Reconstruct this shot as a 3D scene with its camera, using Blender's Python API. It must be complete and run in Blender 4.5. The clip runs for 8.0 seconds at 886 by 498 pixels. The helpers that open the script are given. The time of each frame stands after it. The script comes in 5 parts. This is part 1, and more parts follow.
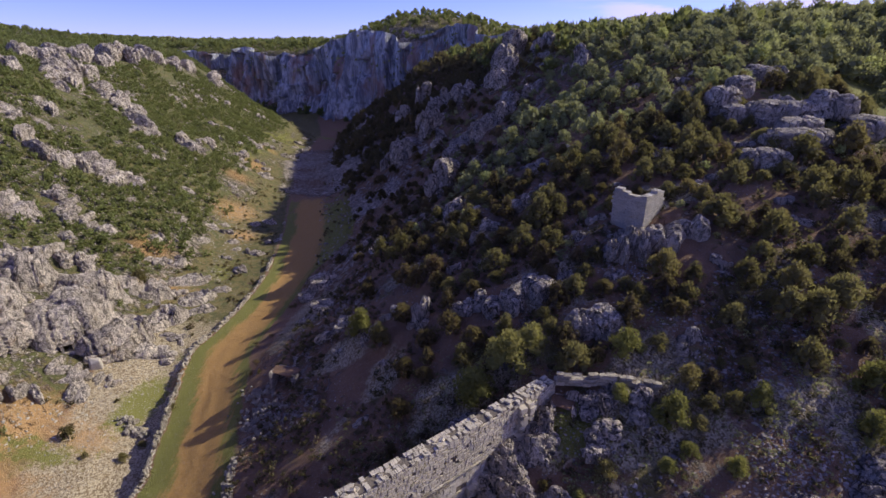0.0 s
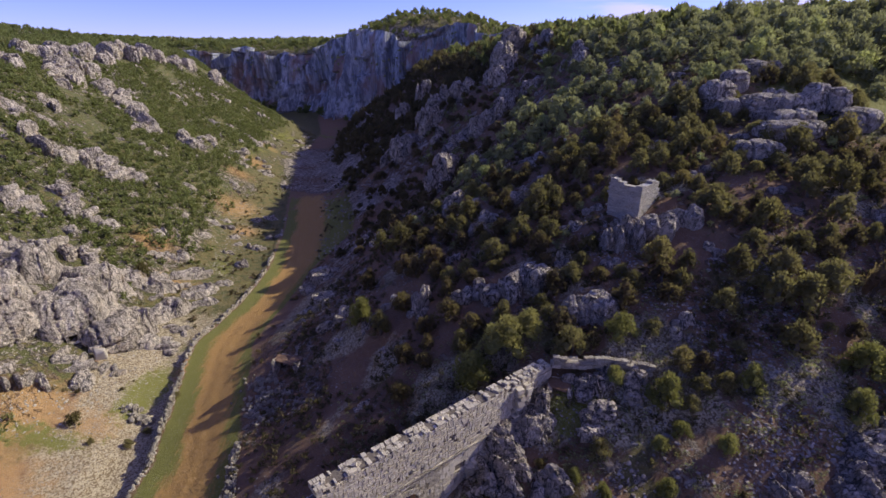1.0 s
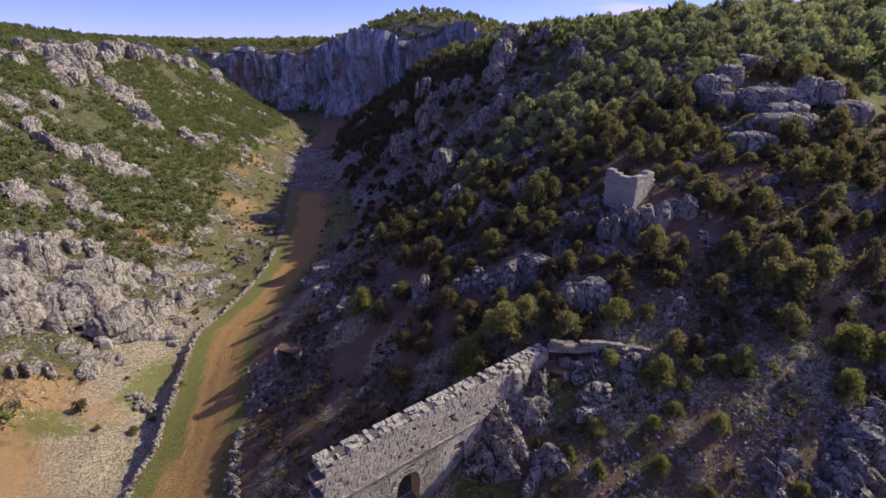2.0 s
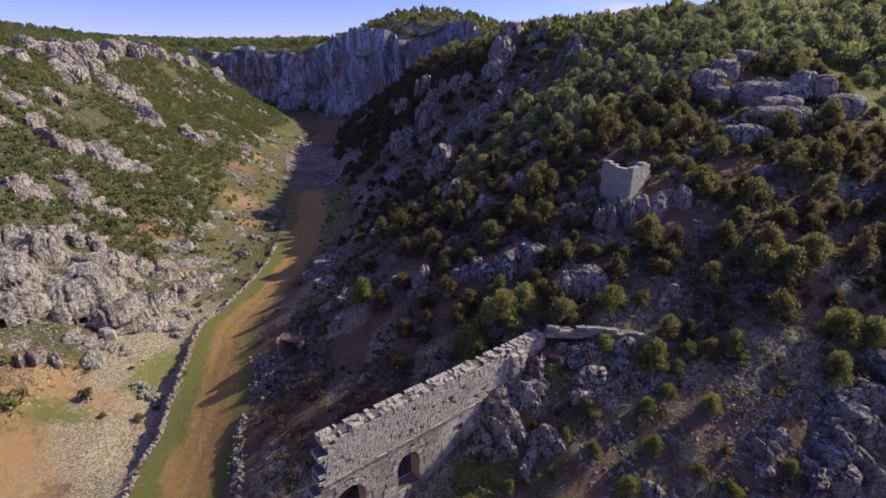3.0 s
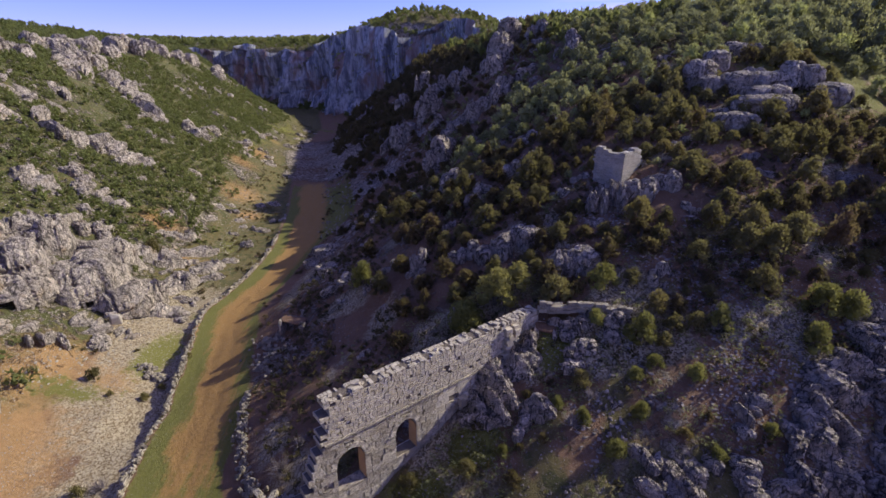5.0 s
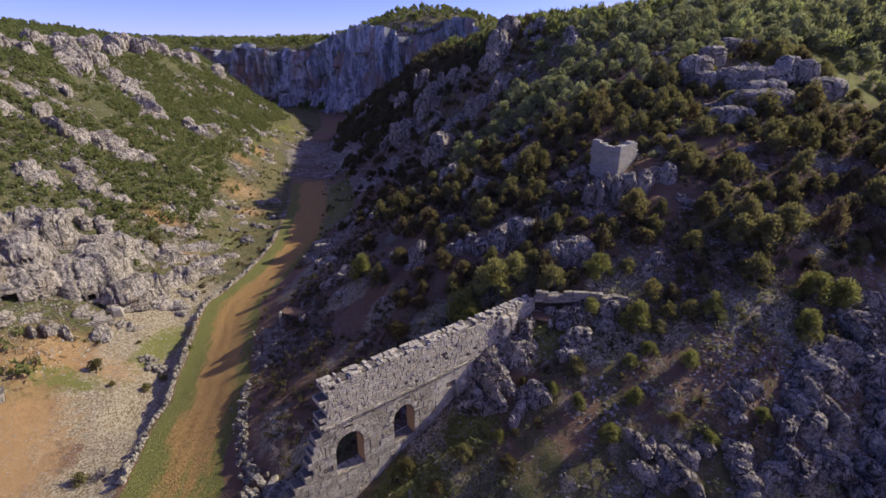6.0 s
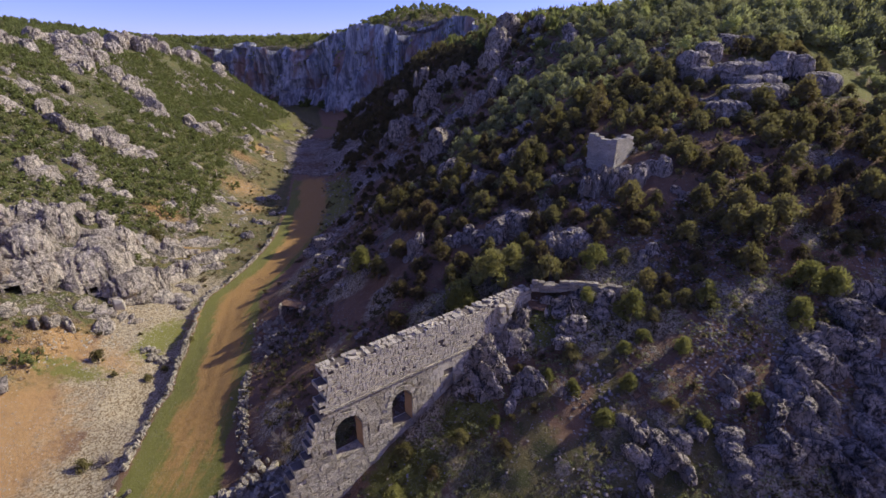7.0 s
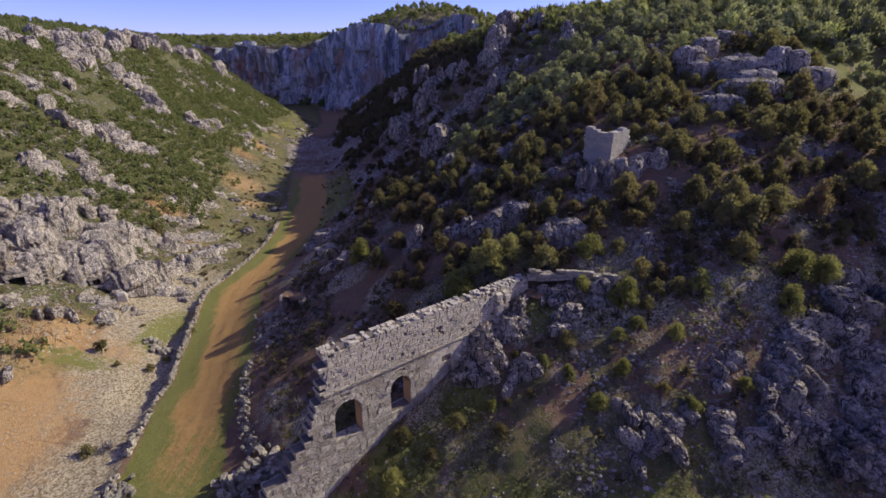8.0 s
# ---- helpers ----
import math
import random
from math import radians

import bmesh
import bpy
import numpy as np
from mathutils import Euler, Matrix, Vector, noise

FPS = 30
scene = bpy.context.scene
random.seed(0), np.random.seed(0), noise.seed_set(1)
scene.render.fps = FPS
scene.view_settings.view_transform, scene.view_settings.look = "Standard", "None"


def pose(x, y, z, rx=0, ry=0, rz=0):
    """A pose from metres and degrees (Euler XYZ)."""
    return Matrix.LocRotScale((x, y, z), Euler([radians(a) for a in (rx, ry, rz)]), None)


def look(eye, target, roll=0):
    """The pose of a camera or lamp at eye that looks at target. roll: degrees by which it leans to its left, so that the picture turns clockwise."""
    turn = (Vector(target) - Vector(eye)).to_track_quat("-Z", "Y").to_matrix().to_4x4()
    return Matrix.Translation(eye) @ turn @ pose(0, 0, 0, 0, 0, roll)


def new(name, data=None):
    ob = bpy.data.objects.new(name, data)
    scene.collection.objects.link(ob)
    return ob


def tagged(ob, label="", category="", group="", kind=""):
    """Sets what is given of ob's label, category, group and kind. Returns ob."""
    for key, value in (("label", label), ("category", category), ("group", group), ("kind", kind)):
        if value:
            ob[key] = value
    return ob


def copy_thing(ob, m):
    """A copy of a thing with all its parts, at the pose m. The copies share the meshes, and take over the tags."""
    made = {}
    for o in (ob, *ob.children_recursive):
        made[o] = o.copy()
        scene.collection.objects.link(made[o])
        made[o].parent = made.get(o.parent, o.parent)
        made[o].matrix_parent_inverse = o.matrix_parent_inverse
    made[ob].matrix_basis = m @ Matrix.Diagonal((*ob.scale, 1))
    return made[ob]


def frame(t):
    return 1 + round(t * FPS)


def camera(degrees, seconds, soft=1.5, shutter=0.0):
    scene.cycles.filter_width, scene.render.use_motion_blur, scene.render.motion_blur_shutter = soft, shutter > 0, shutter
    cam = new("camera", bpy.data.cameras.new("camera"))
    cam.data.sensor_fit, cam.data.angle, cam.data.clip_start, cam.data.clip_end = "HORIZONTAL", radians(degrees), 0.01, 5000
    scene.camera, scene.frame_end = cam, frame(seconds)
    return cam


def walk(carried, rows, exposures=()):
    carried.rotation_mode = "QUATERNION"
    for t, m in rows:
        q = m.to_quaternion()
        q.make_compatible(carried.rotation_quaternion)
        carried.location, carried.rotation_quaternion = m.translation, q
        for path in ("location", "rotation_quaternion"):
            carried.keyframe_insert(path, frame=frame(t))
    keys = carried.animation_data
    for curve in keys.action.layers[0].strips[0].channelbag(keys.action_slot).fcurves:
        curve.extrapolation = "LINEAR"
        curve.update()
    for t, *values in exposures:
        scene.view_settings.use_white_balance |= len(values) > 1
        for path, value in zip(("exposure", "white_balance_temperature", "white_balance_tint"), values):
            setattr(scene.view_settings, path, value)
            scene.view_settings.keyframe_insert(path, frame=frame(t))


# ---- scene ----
cam = camera(84.0, 8.0, soft=1.5)
TILT = -22.0
# seconds, x, y, z of the eye, yaw, pitch, roll
ROWS = [
    (0.0, -0.001, 0.000, 34.000, 0.000, -0.002, -0.030),
    (0.5, 0.031, -0.574, 33.701, -0.010, 0.015, 0.002),
    (1.0, 0.054, -1.163, 33.406, -0.017, 0.031, 0.031),
    (1.5, 0.073, -1.754, 33.115, -0.022, 0.046, 0.058),
    (3.0, 0.160, -3.444, 32.277, -0.024, 0.083, 0.121),
    (3.5, 0.208, -3.959, 32.009, -0.021, 0.092, 0.136),
    (4.0, 0.268, -4.444, 31.746, -0.016, 0.100, 0.146),
    (4.5, 0.340, -4.902, 31.487, -0.011, 0.106, 0.153),
    (6.0, 0.612, -6.147, 30.729, 0.013, 0.111, 0.150),
    (6.5, 0.710, -6.547, 30.477, 0.022, 0.108, 0.139),
    (7.0, 0.805, -6.958, 30.223, 0.032, 0.102, 0.124),
    (7.5, 0.890, -7.394, 29.963, 0.042, 0.094, 0.104),
    (8.0, 0.958, -7.874, 29.696, 0.052, 0.083, 0.079),
]
walk(cam, [(t, Matrix.Translation((x, y, z)) @ pose(0, 0, 0, TILT) @ pose(0, 0, 0, 90 + pitch, roll, yaw))
           for t, x, y, z, yaw, pitch, roll in ROWS],
     exposures=((0.0, 0.0, 5620, 72), (8.0, 0.0, 5620, 72)))

# ---- light ----
SUN_AZ, SUN_EL = 22.0, 32.3          # degrees from +x towards +y, and above the horizon
world = bpy.data.worlds.new("world")
scene.world = world
world.use_nodes = True
wt = world.node_tree
sky = wt.nodes.new("ShaderNodeTexSky")
sky.sky_type, sky.sun_disc = "NISHITA", False
sky.sun_elevation, sky.sun_rotation = radians(SUN_EL), radians(90 - SUN_AZ)
sky.air_density, sky.dust_density, sky.ozone_density, sky.altitude = 1.0, 0.0, 3.8, 2500
tone = wt.nodes.new("ShaderNodeMix")                      # a deep, dry winter blue
tone.data_type, tone.blend_type = "RGBA", "MULTIPLY"
tone.inputs[0].default_value, tone.inputs[7].default_value = 1.0, (0.815, 0.915, 1.035, 1.0)
wt.links.new(sky.outputs["Color"], tone.inputs[6])
way = wt.nodes.new("ShaderNodeTexCoord").outputs["Generated"]
flat_way = wt.nodes.new("ShaderNodeVectorMath")
flat_way.operation = "MULTIPLY"
flat_way.inputs[1].default_value = (2.2, 2.2, 13.0)
wt.links.new(way, flat_way.inputs[0])
puffs = wt.nodes.new("ShaderNodeTexNoise")
puffs.inputs["Scale"].default_value, puffs.inputs["Detail"].default_value = 2.6, 6.0
wt.links.new(flat_way.outputs[0], puffs.inputs["Vector"])
parts = wt.nodes.new("ShaderNodeSeparateXYZ")
wt.links.new(way, parts.inputs[0])
cover = []
for socket, lo, hi in ((puffs.outputs["Fac"], 0.42, 0.62), (parts.outputs["X"], 0.16, 0.42)):
    step = wt.nodes.new("ShaderNodeMapRange")
    step.interpolation_type = "SMOOTHSTEP"
    step.inputs["From Min"].default_value, step.inputs["From Max"].default_value = lo, hi
    wt.links.new(socket, step.inputs["Value"])
    cover.append(step.outputs["Result"])
both_covers = wt.nodes.new("ShaderNodeMath")
both_covers.operation = "MULTIPLY"
for k in (0, 1):
    wt.links.new(cover[k], both_covers.inputs[k])
cloudy = wt.nodes.new("ShaderNodeMix")
cloudy.data_type = "RGBA"
wt.links.new(both_covers.outputs[0], cloudy.inputs[0])
wt.links.new(tone.outputs[2], cloudy.inputs[6])
cloudy.inputs[7].default_value = (6.2, 7.0, 7.4, 1.0)
wt.links.new(cloudy.outputs[2], wt.nodes["Background"].inputs["Color"])
wt.nodes["Background"].inputs["Strength"].default_value = 0.119
sun = new("sun", bpy.data.lights.new("sun", "SUN"))
sun.data.energy, sun.data.angle, sun.data.color = 5.0, radians(0.55), (0.83, 1.0, 0.44)
sun_dir = Vector((math.cos(radians(SUN_AZ)) * math.cos(radians(SUN_EL)), math.sin(radians(SUN_AZ)) * math.cos(radians(SUN_EL)), math.sin(radians(SUN_EL))))
sun.matrix_world = look(sun_dir * 200, (0, 0, 0))


# ---- noise ----
def lattice(ix, iy, iz, seed):
    h = (ix * 374761393 + iy * 668265263 + iz * 1442695041 + seed * 974634541) & 0xFFFFFFFF
    h = ((h ^ (h >> 13)) * 1274126177) & 0xFFFFFFFF
    h = ((h ^ (h >> 16)) * 2246822519) & 0xFFFFFFFF
    return ((h ^ (h >> 15)) & 0xFFFFFF) / float(0xFFFFFF) * 2 - 1


def vnoise(x, y, z=0.0, seed=0):
    """Smooth noise from -1 to 1 at cell size one."""
    x, y, z = np.broadcast_arrays(np.asarray(x, float), np.asarray(y, float), np.asarray(z, float))
    ix, iy, iz = np.floor(x).astype(np.int64), np.floor(y).astype(np.int64), np.floor(z).astype(np.int64)
    fx, fy, fz = x - ix, y - iy, z - iz
    fx, fy, fz = (f * f * f * (f * (f * 6 - 15) + 10) for f in (fx, fy, fz))
    out = 0
    for dx in (0, 1):
        for dy in (0, 1):
            for dz in (0, 1):
                w = (fx if dx else 1 - fx) * (fy if dy else 1 - fy) * (fz if dz else 1 - fz)
                out = out + w * lattice(ix + dx, iy + dy, iz + dz, seed)
    return out


def fbm(x, y, z=0.0, seed=0, octaves=4, gain=0.5):
    out, a, s, tot = 0, 1.0, 1.0, 0
    for o in range(octaves):
        out = out + a * vnoise(np.asarray(x) * s + 17.3 * o, np.asarray(y) * s - 9.1 * o, np.asarray(z) * s + 4.7 * o, seed + o)
        tot, a, s = tot + a, a * gain, s * 2.03
    return out / tot


def smooth(a, b, v):
    t = np.clip((v - a) / (b - a), 0, 1)
    return t * t * (3 - 2 * t)


# ---- the lie of the land ----
SLOPE = (20.39, 7.51, -6.51, 3.9, 12.48, 8.08, -1.65, -4.97, 1.06, -2.14)   # the hillside with the ruins, a cubic in plan
WALL_Y = (14, 20, 24, 28, 32, 35, 38, 41, 44, 46.5, 49, 51.5, 54, 58, 62, 67, 72, 78, 85, 95, 103, 119, 135, 152, 175, 217, 300)
WALL_X = (-22.8, -23.7, -24.5, -25.3, -25.6, -26.6, -27.2, -28.1, -28.9, -29.7, -30.3, -30.6, -30, -29.4, -29, -28.9, -29, -29.8, -31, -32.7, -34.8, -38.5, -42, -46, -49, -53, -75)
CLIFF_X = (28, 8, -18, -42, -64, -90, -122, -190, -330)
CLIFF_Y = (182, 226, 256, 262, 284, 306, 321, 345, 380)


def wall_x(y):
    """The line of the field wall that goes along the track."""
    return np.interp(y, WALL_Y, WALL_X)


def left_profile(d):
    """Height of the sunny hillside at d metres from its foot."""
    return np.interp(d, (-30, 0, 6, 10, 20, 30, 38, 45, 50, 60, 110, 300, 1500), (-9, 0, 2.6, 5.2, 11, 17.5, 23.5, 29, 31.5, 34, 41.5, 47, 62))


def left_foot(y):
    return np.interp(y, (-200, 20, 60, 80, 120, 150, 200, 220, 260, 330), (-33, -33, -33.5, -36, -42, -47, -54, -59, -78, -150))


def cliff_distance(x, y):
    """Signed distance from the line of the far cliffs, positive behind them."""
    best = np.full(np.shape(x), 1e9)
    sign = np.ones(np.shape(x))
    for i in range(len(CLIFF_X) - 1):
        ax, ay, bx, by = CLIFF_X[i], CLIFF_Y[i], CLIFF_X[i + 1], CLIFF_Y[i + 1]
        ux, uy = bx - ax, by - ay
        t = np.clip(((x - ax) * ux + (y - ay) * uy) / (ux * ux + uy * uy), 0, 1)
        dx, dy = x - ax - t * ux, y - ay - t * uy
        d = np.hypot(dx, dy)
        s = np.where(ux * dy - uy * dx < 0, 1.0, -1.0)
        sign = np.where(d < best, s, sign)
        best = np.minimum(best, d)
    return best * sign


def right_slope(x, y):
    k = 0.13 * np.clip(y - 108, 0, 400)
    xs, ys = x + k, y
    xc, yc = np.clip(xs, -24, 55), np.clip(ys, 14, 108)
    u, v = (xc - 15) / 30, (yc - 50) / 40
    h, n = 0, 0
    for i in range(4):
        for j in range(4 - i):
            h = h + SLOPE[n] * u ** i * v ** j
            n += 1
    h = h + np.where(xs < -24, 0.6 * (xs + 24), 0) + 0.06 * np.clip(xs - 55, 0, 600) - 0.35 * np.clip(14 - ys, 0, 40)
    # unseen spur to the east, added to keep the sun off the lower slope
    h = h + 0.93 * np.clip(x - 35, 0, 24) * (1 - smooth(26, 46, y))
    h = h + (0.10 * np.clip(y - 112, 0, 75) - 0.40 * np.clip(y - 190, 0, 300)) * smooth(-52, -30, x)
    h = h + 1.6 * smooth(96, 112, y) * (1 - smooth(124, 150, y)) * smooth(-14, -4, x)
    cap = 36.7 + 0.03 * np.clip(x, -100, 300) - 3.5 * smooth(135, 175, y) * (1 - smooth(30, 60, x))
    return np.where(h > cap - 6, cap - 6 + 6 * np.tanh((h - cap + 6) / 6), h)


def land(x, y, detail=True):
    """Height of the ground."""
    x, y = np.asarray(x, float), np.asarray(y, float)
    hr = right_slope(x, y)
    hl = left_profile(left_foot(y) - x + 3.0 * fbm(x / 30, y / 30, seed=5, octaves=2))
    cd = cliff_distance(x, y)
    hump = 16.5 * np.exp(-((x + 8) / 48) ** 2 - ((y - 300) / 60) ** 2)
    hc = np.where(cd < -26, -30 + 0 * cd, np.interp(cd, (-26, -15, -5, 0, 1.5, 6, 12, 40, 120, 600), (-6, 0, 4.5, 7, 12, 28, 33, 36, 40, 46)) + hump * smooth(-1, 14, cd))
    brink = np.interp(cd, (1, 6, 30, 60), (10, 39, 42, 30)) * np.exp(-((x + 14) / 52) ** 4)
    hc = np.where(cd > 1, np.maximum(hc, brink), hc)
    hc = hc - 60 * (1 - smooth(130, 165, y))
    floor = 0.15 - (0.35 + 1.75 * smooth(27, 31, y) * (1 - smooth(46, 51, y))) * smooth(0.25, 0.9, wall_x(y) - x) * (1 - smooth(2.4, 5.5, wall_x(y) - x)) + 0.35 * smooth(5, 10, wall_x(y) - x)
    k = 0.7
    m = np.maximum(np.maximum(hr, hl), np.maximum(hc, floor))
    h = m + k * np.log(np.exp((hr - m) / k) + np.exp((hl - m) / k) + np.exp((hc - m) / k) + np.exp((floor - m) / k)) - 0.25
    if detail:
        rough = smooth(0.8, 3.5, h)
        h = h + rough * (0.9 * fbm(x / 9, y / 9, seed=11, octaves=3) + 0.28 * fbm(x / 1.7, y / 1.7, seed=12, octaves=3)) + 0.05 * fbm(x / 1.3, y / 1.3, seed=14, octaves=3)
    return h


# ---- building helpers ----
def mesh_object(name, verts, faces, material, parent=None, label="", shade=False):
    me = bpy.data.meshes.new(name)
    me.from_pydata([tuple(v) for v in verts], [], [tuple(f) for f in faces])
    if shade:
        me.polygons.foreach_set("use_smooth", np.ones(len(me.polygons), bool))
    me.materials.append(material)
    ob = new(name, me)
    ob.parent = parent
    return tagged(ob, label)


def big_mesh(name, verts, faces, material, attributes=(), shade=False):
    """A large mesh from arrays; faces is an n x 3 or n x 4 array. attributes: name, one value a vertex."""
    verts, faces = np.asarray(verts, np.float32), np.asarray(faces, np.int32)
    me = bpy.data.meshes.new(name)
    k = faces.shape[1]
    me.vertices.add(len(verts))
    me.vertices.foreach_set("co", verts.ravel())
    me.loops.add(faces.size)
    me.loops.foreach_set("vertex_index", faces.ravel())
    me.polygons.add(len(faces))
    me.polygons.foreach_set("loop_start", np.arange(0, faces.size, k, dtype=np.int32))
    me.polygons.foreach_set("use_smooth", np.full(len(faces), bool(shade)))
    for key, values in attributes:
        layer = me.attributes.new(key, "FLOAT", "POINT")
        layer.data.foreach_set("value", np.asarray(values, np.float32))
    me.update(calc_edges=True)
    me.materials.append(material)
    return new(name, me)


def empty(name, x, y, z):
    ob = new(name)
    ob.location = (x, y, z)
    ob.empty_display_size = 0.3
    return ob


def ico(level):
    bm = bmesh.new()
    bmesh.ops.create_icosphere(bm, subdivisions=level, radius=1.0)
    v = np.array([p.co[:] for p in bm.verts])
    f = np.array([[q.index for q in p.verts] for p in bm.faces])
    bm.free()
    return v, f


ICO = {n: ico(n) for n in (1, 2, 3, 4, 5)}


# ---- materials ----
class Nodes:
    """A small writer for node materials."""

    def __init__(self, name, roughness=0.9):
        self.mat = bpy.data.materials.new(name)
        self.mat.use_nodes = True
        self.tree = self.mat.node_tree
        self.shader = self.tree.nodes["Principled BSDF"]
        self.shader.inputs["Roughness"].default_value = roughness
        self.shader.inputs["Specular IOR Level"].default_value = 0.25

    def put(self, socket, value):
        if isinstance(value, bpy.types.NodeSocket):
            self.tree.links.new(value, socket)
        elif isinstance(value, (tuple, list)) and len(value) == 3 and socket.type == "RGBA":
            socket.default_value = (*value, 1.0)
        else:
            socket.default_value = value

    def coords(self, spread=0.0):
        c = self.tree.nodes.new("ShaderNodeTexCoord").outputs["Object"]
        if not spread:
            return c
        info = self.tree.nodes.new("ShaderNodeObjectInfo").outputs["Random"]
        n = self.tree.nodes.new("ShaderNodeVectorMath")
        n.operation = "MULTIPLY_ADD"
        self.put(n.inputs[0], info)
        n.inputs[1].default_value = (spread, spread * 0.7, spread * 1.3)
        self.put(n.inputs[2], c)
        return n.outputs[0]

    def stretch(self, vector, scale):
        n = self.tree.nodes.new("ShaderNodeVectorMath")
        n.operation = "MULTIPLY"
        self.put(n.inputs[0], vector)
        n.inputs[1].default_value = scale
        return n.outputs[0]

    def noise(self, vector, scale, detail=5.0, rough=0.6, warp=0.0):
        n = self.tree.nodes.new("ShaderNodeTexNoise")
        self.put(n.inputs["Vector"], vector)
        n.inputs["Scale"].default_value, n.inputs["Detail"].default_value = scale, detail
        n.inputs["Roughness"].default_value, n.inputs["Distortion"].default_value = rough, warp
        return n.outputs["Fac"]

    def cracks(self, vector, scale):
        n = self.tree.nodes.new("ShaderNodeTexVoronoi")
        n.feature = "DISTANCE_TO_EDGE"
        self.put(n.inputs["Vector"], vector)
        n.inputs["Scale"].default_value = scale
        return n.outputs["Distance"]

    def cells(self, vector, scale):
        n = self.tree.nodes.new("ShaderNodeTexVoronoi")
        self.put(n.inputs["Vector"], vector)
        n.inputs["Scale"].default_value = scale
        return n.outputs["Color"]

    def ramp(self, value, low, high, a=0.0, b=1.0):
        n = self.tree.nodes.new("ShaderNodeMapRange")
        n.interpolation_type = "SMOOTHSTEP"
        self.put(n.inputs["Value"], value)
        for key, v in (("From Min", low), ("From Max", high), ("To Min", a), ("To Max", b)):
            n.inputs[key].default_value = v
        return n.outputs["Result"]

    def math(self, kind, a, b):
        n = self.tree.nodes.new("ShaderNodeMath")
        n.operation = kind
        self.put(n.inputs[0], a)
        self.put(n.inputs[1], b)
        return n.outputs[0]

    def mix(self, amount, a, b, kind="MIX"):
        n = self.tree.nodes.new("ShaderNodeMix")
        n.data_type, n.blend_type = "RGBA", kind
        self.put(n.inputs[0], amount)
        self.put(n.inputs[6], a)
        self.put(n.inputs[7], b)
        return n.outputs[2]

    def attribute(self, name):
        n = self.tree.nodes.new("ShaderNodeAttribute")
        n.attribute_name = name
        return n.outputs["Fac"]

    def random(self):
        return self.tree.nodes.new("ShaderNodeObjectInfo").outputs["Random"]

    def island(self):
        return self.tree.nodes.new("ShaderNodeNewGeometry").outputs["Random Per Island"]

    def bump(self, height, distance, strength=0.8, under=None):
        n = self.tree.nodes.new("ShaderNodeBump")
        self.put(n.inputs["Height"], height)
        n.inputs["Distance"].default_value, n.inputs["Strength"].default_value = distance, strength
        if under is not None:
            self.put(n.inputs["Normal"], under)
        return n.outputs["Normal"]

    def done(self, colour, normal=None):
        self.put(self.shader.inputs["Base Color"], colour)
        if normal is not None:
            self.put(self.shader.inputs["Normal"], normal)
        return self.mat


def limestone_colour(m, v, warm=0.5, crack=1.0):
    """Pale grey karst limestone with dark weathering, fissures and ochre stains."""
    def fissure(scale, detail, warp):
        n = m.noise(m.stretch(v, (1, 1, 0.55)), scale, detail, 0.55, warp)
        return m.math("ABSOLUTE", m.math("SUBTRACT", n, 0.5), 0.0)
    big, fine = m.noise(v, 0.4, 4), m.noise(v, 2.6, 7, 0.7)
    streak = m.noise(m.stretch(v, (2.2, 2.2, 0.35)), 0.9, 5, 0.6)
    col = m.mix(m.ramp(big, 0.35, 0.66), tuple(c * k for c, k in zip((0.50, 0.425, 0.36), (1.0, 1 - 0.05 * crack, 1 - 0.12 * crack))), tuple(c * k for c, k in zip((0.78, 0.675, 0.575), (1.0, 1 - 0.05 * crack, 1 - 0.12 * crack))))
    col = m.mix(m.ramp(fine, 0.47, 0.64, 0, 0.45 + 0.3 * crack), col, (0.29, 0.255, 0.22))
    col = m.mix(m.ramp(streak, 0.55, 0.78, 0, 0.35 + 0.25 * crack), col, (0.19, 0.185, 0.19))
    col = m.mix(m.ramp(m.noise(v, 0.55, 3), 0.58, 0.75, 0, warm), col, (0.45, 0.29, 0.13))
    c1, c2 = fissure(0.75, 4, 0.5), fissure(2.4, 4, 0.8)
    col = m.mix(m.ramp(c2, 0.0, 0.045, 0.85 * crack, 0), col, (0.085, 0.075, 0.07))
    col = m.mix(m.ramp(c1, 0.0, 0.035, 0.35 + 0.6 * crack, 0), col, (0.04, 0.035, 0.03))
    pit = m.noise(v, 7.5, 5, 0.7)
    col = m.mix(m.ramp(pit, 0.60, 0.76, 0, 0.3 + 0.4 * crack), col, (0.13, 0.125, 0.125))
    height = m.math("ADD", fine, m.math("ADD", m.ramp(c1, 0, 0.05, 0, 0.3 + 0.5 * crack), m.ramp(c2, 0, 0.07, 0, 0.35 * crack)))
    return col, height


def make_limestone(name, warm=0.4, crack=1.0):
    m = Nodes(name, 0.92)
    v = m.coords(40)
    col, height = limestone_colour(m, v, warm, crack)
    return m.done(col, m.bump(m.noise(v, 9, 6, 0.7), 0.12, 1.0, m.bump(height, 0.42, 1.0)))


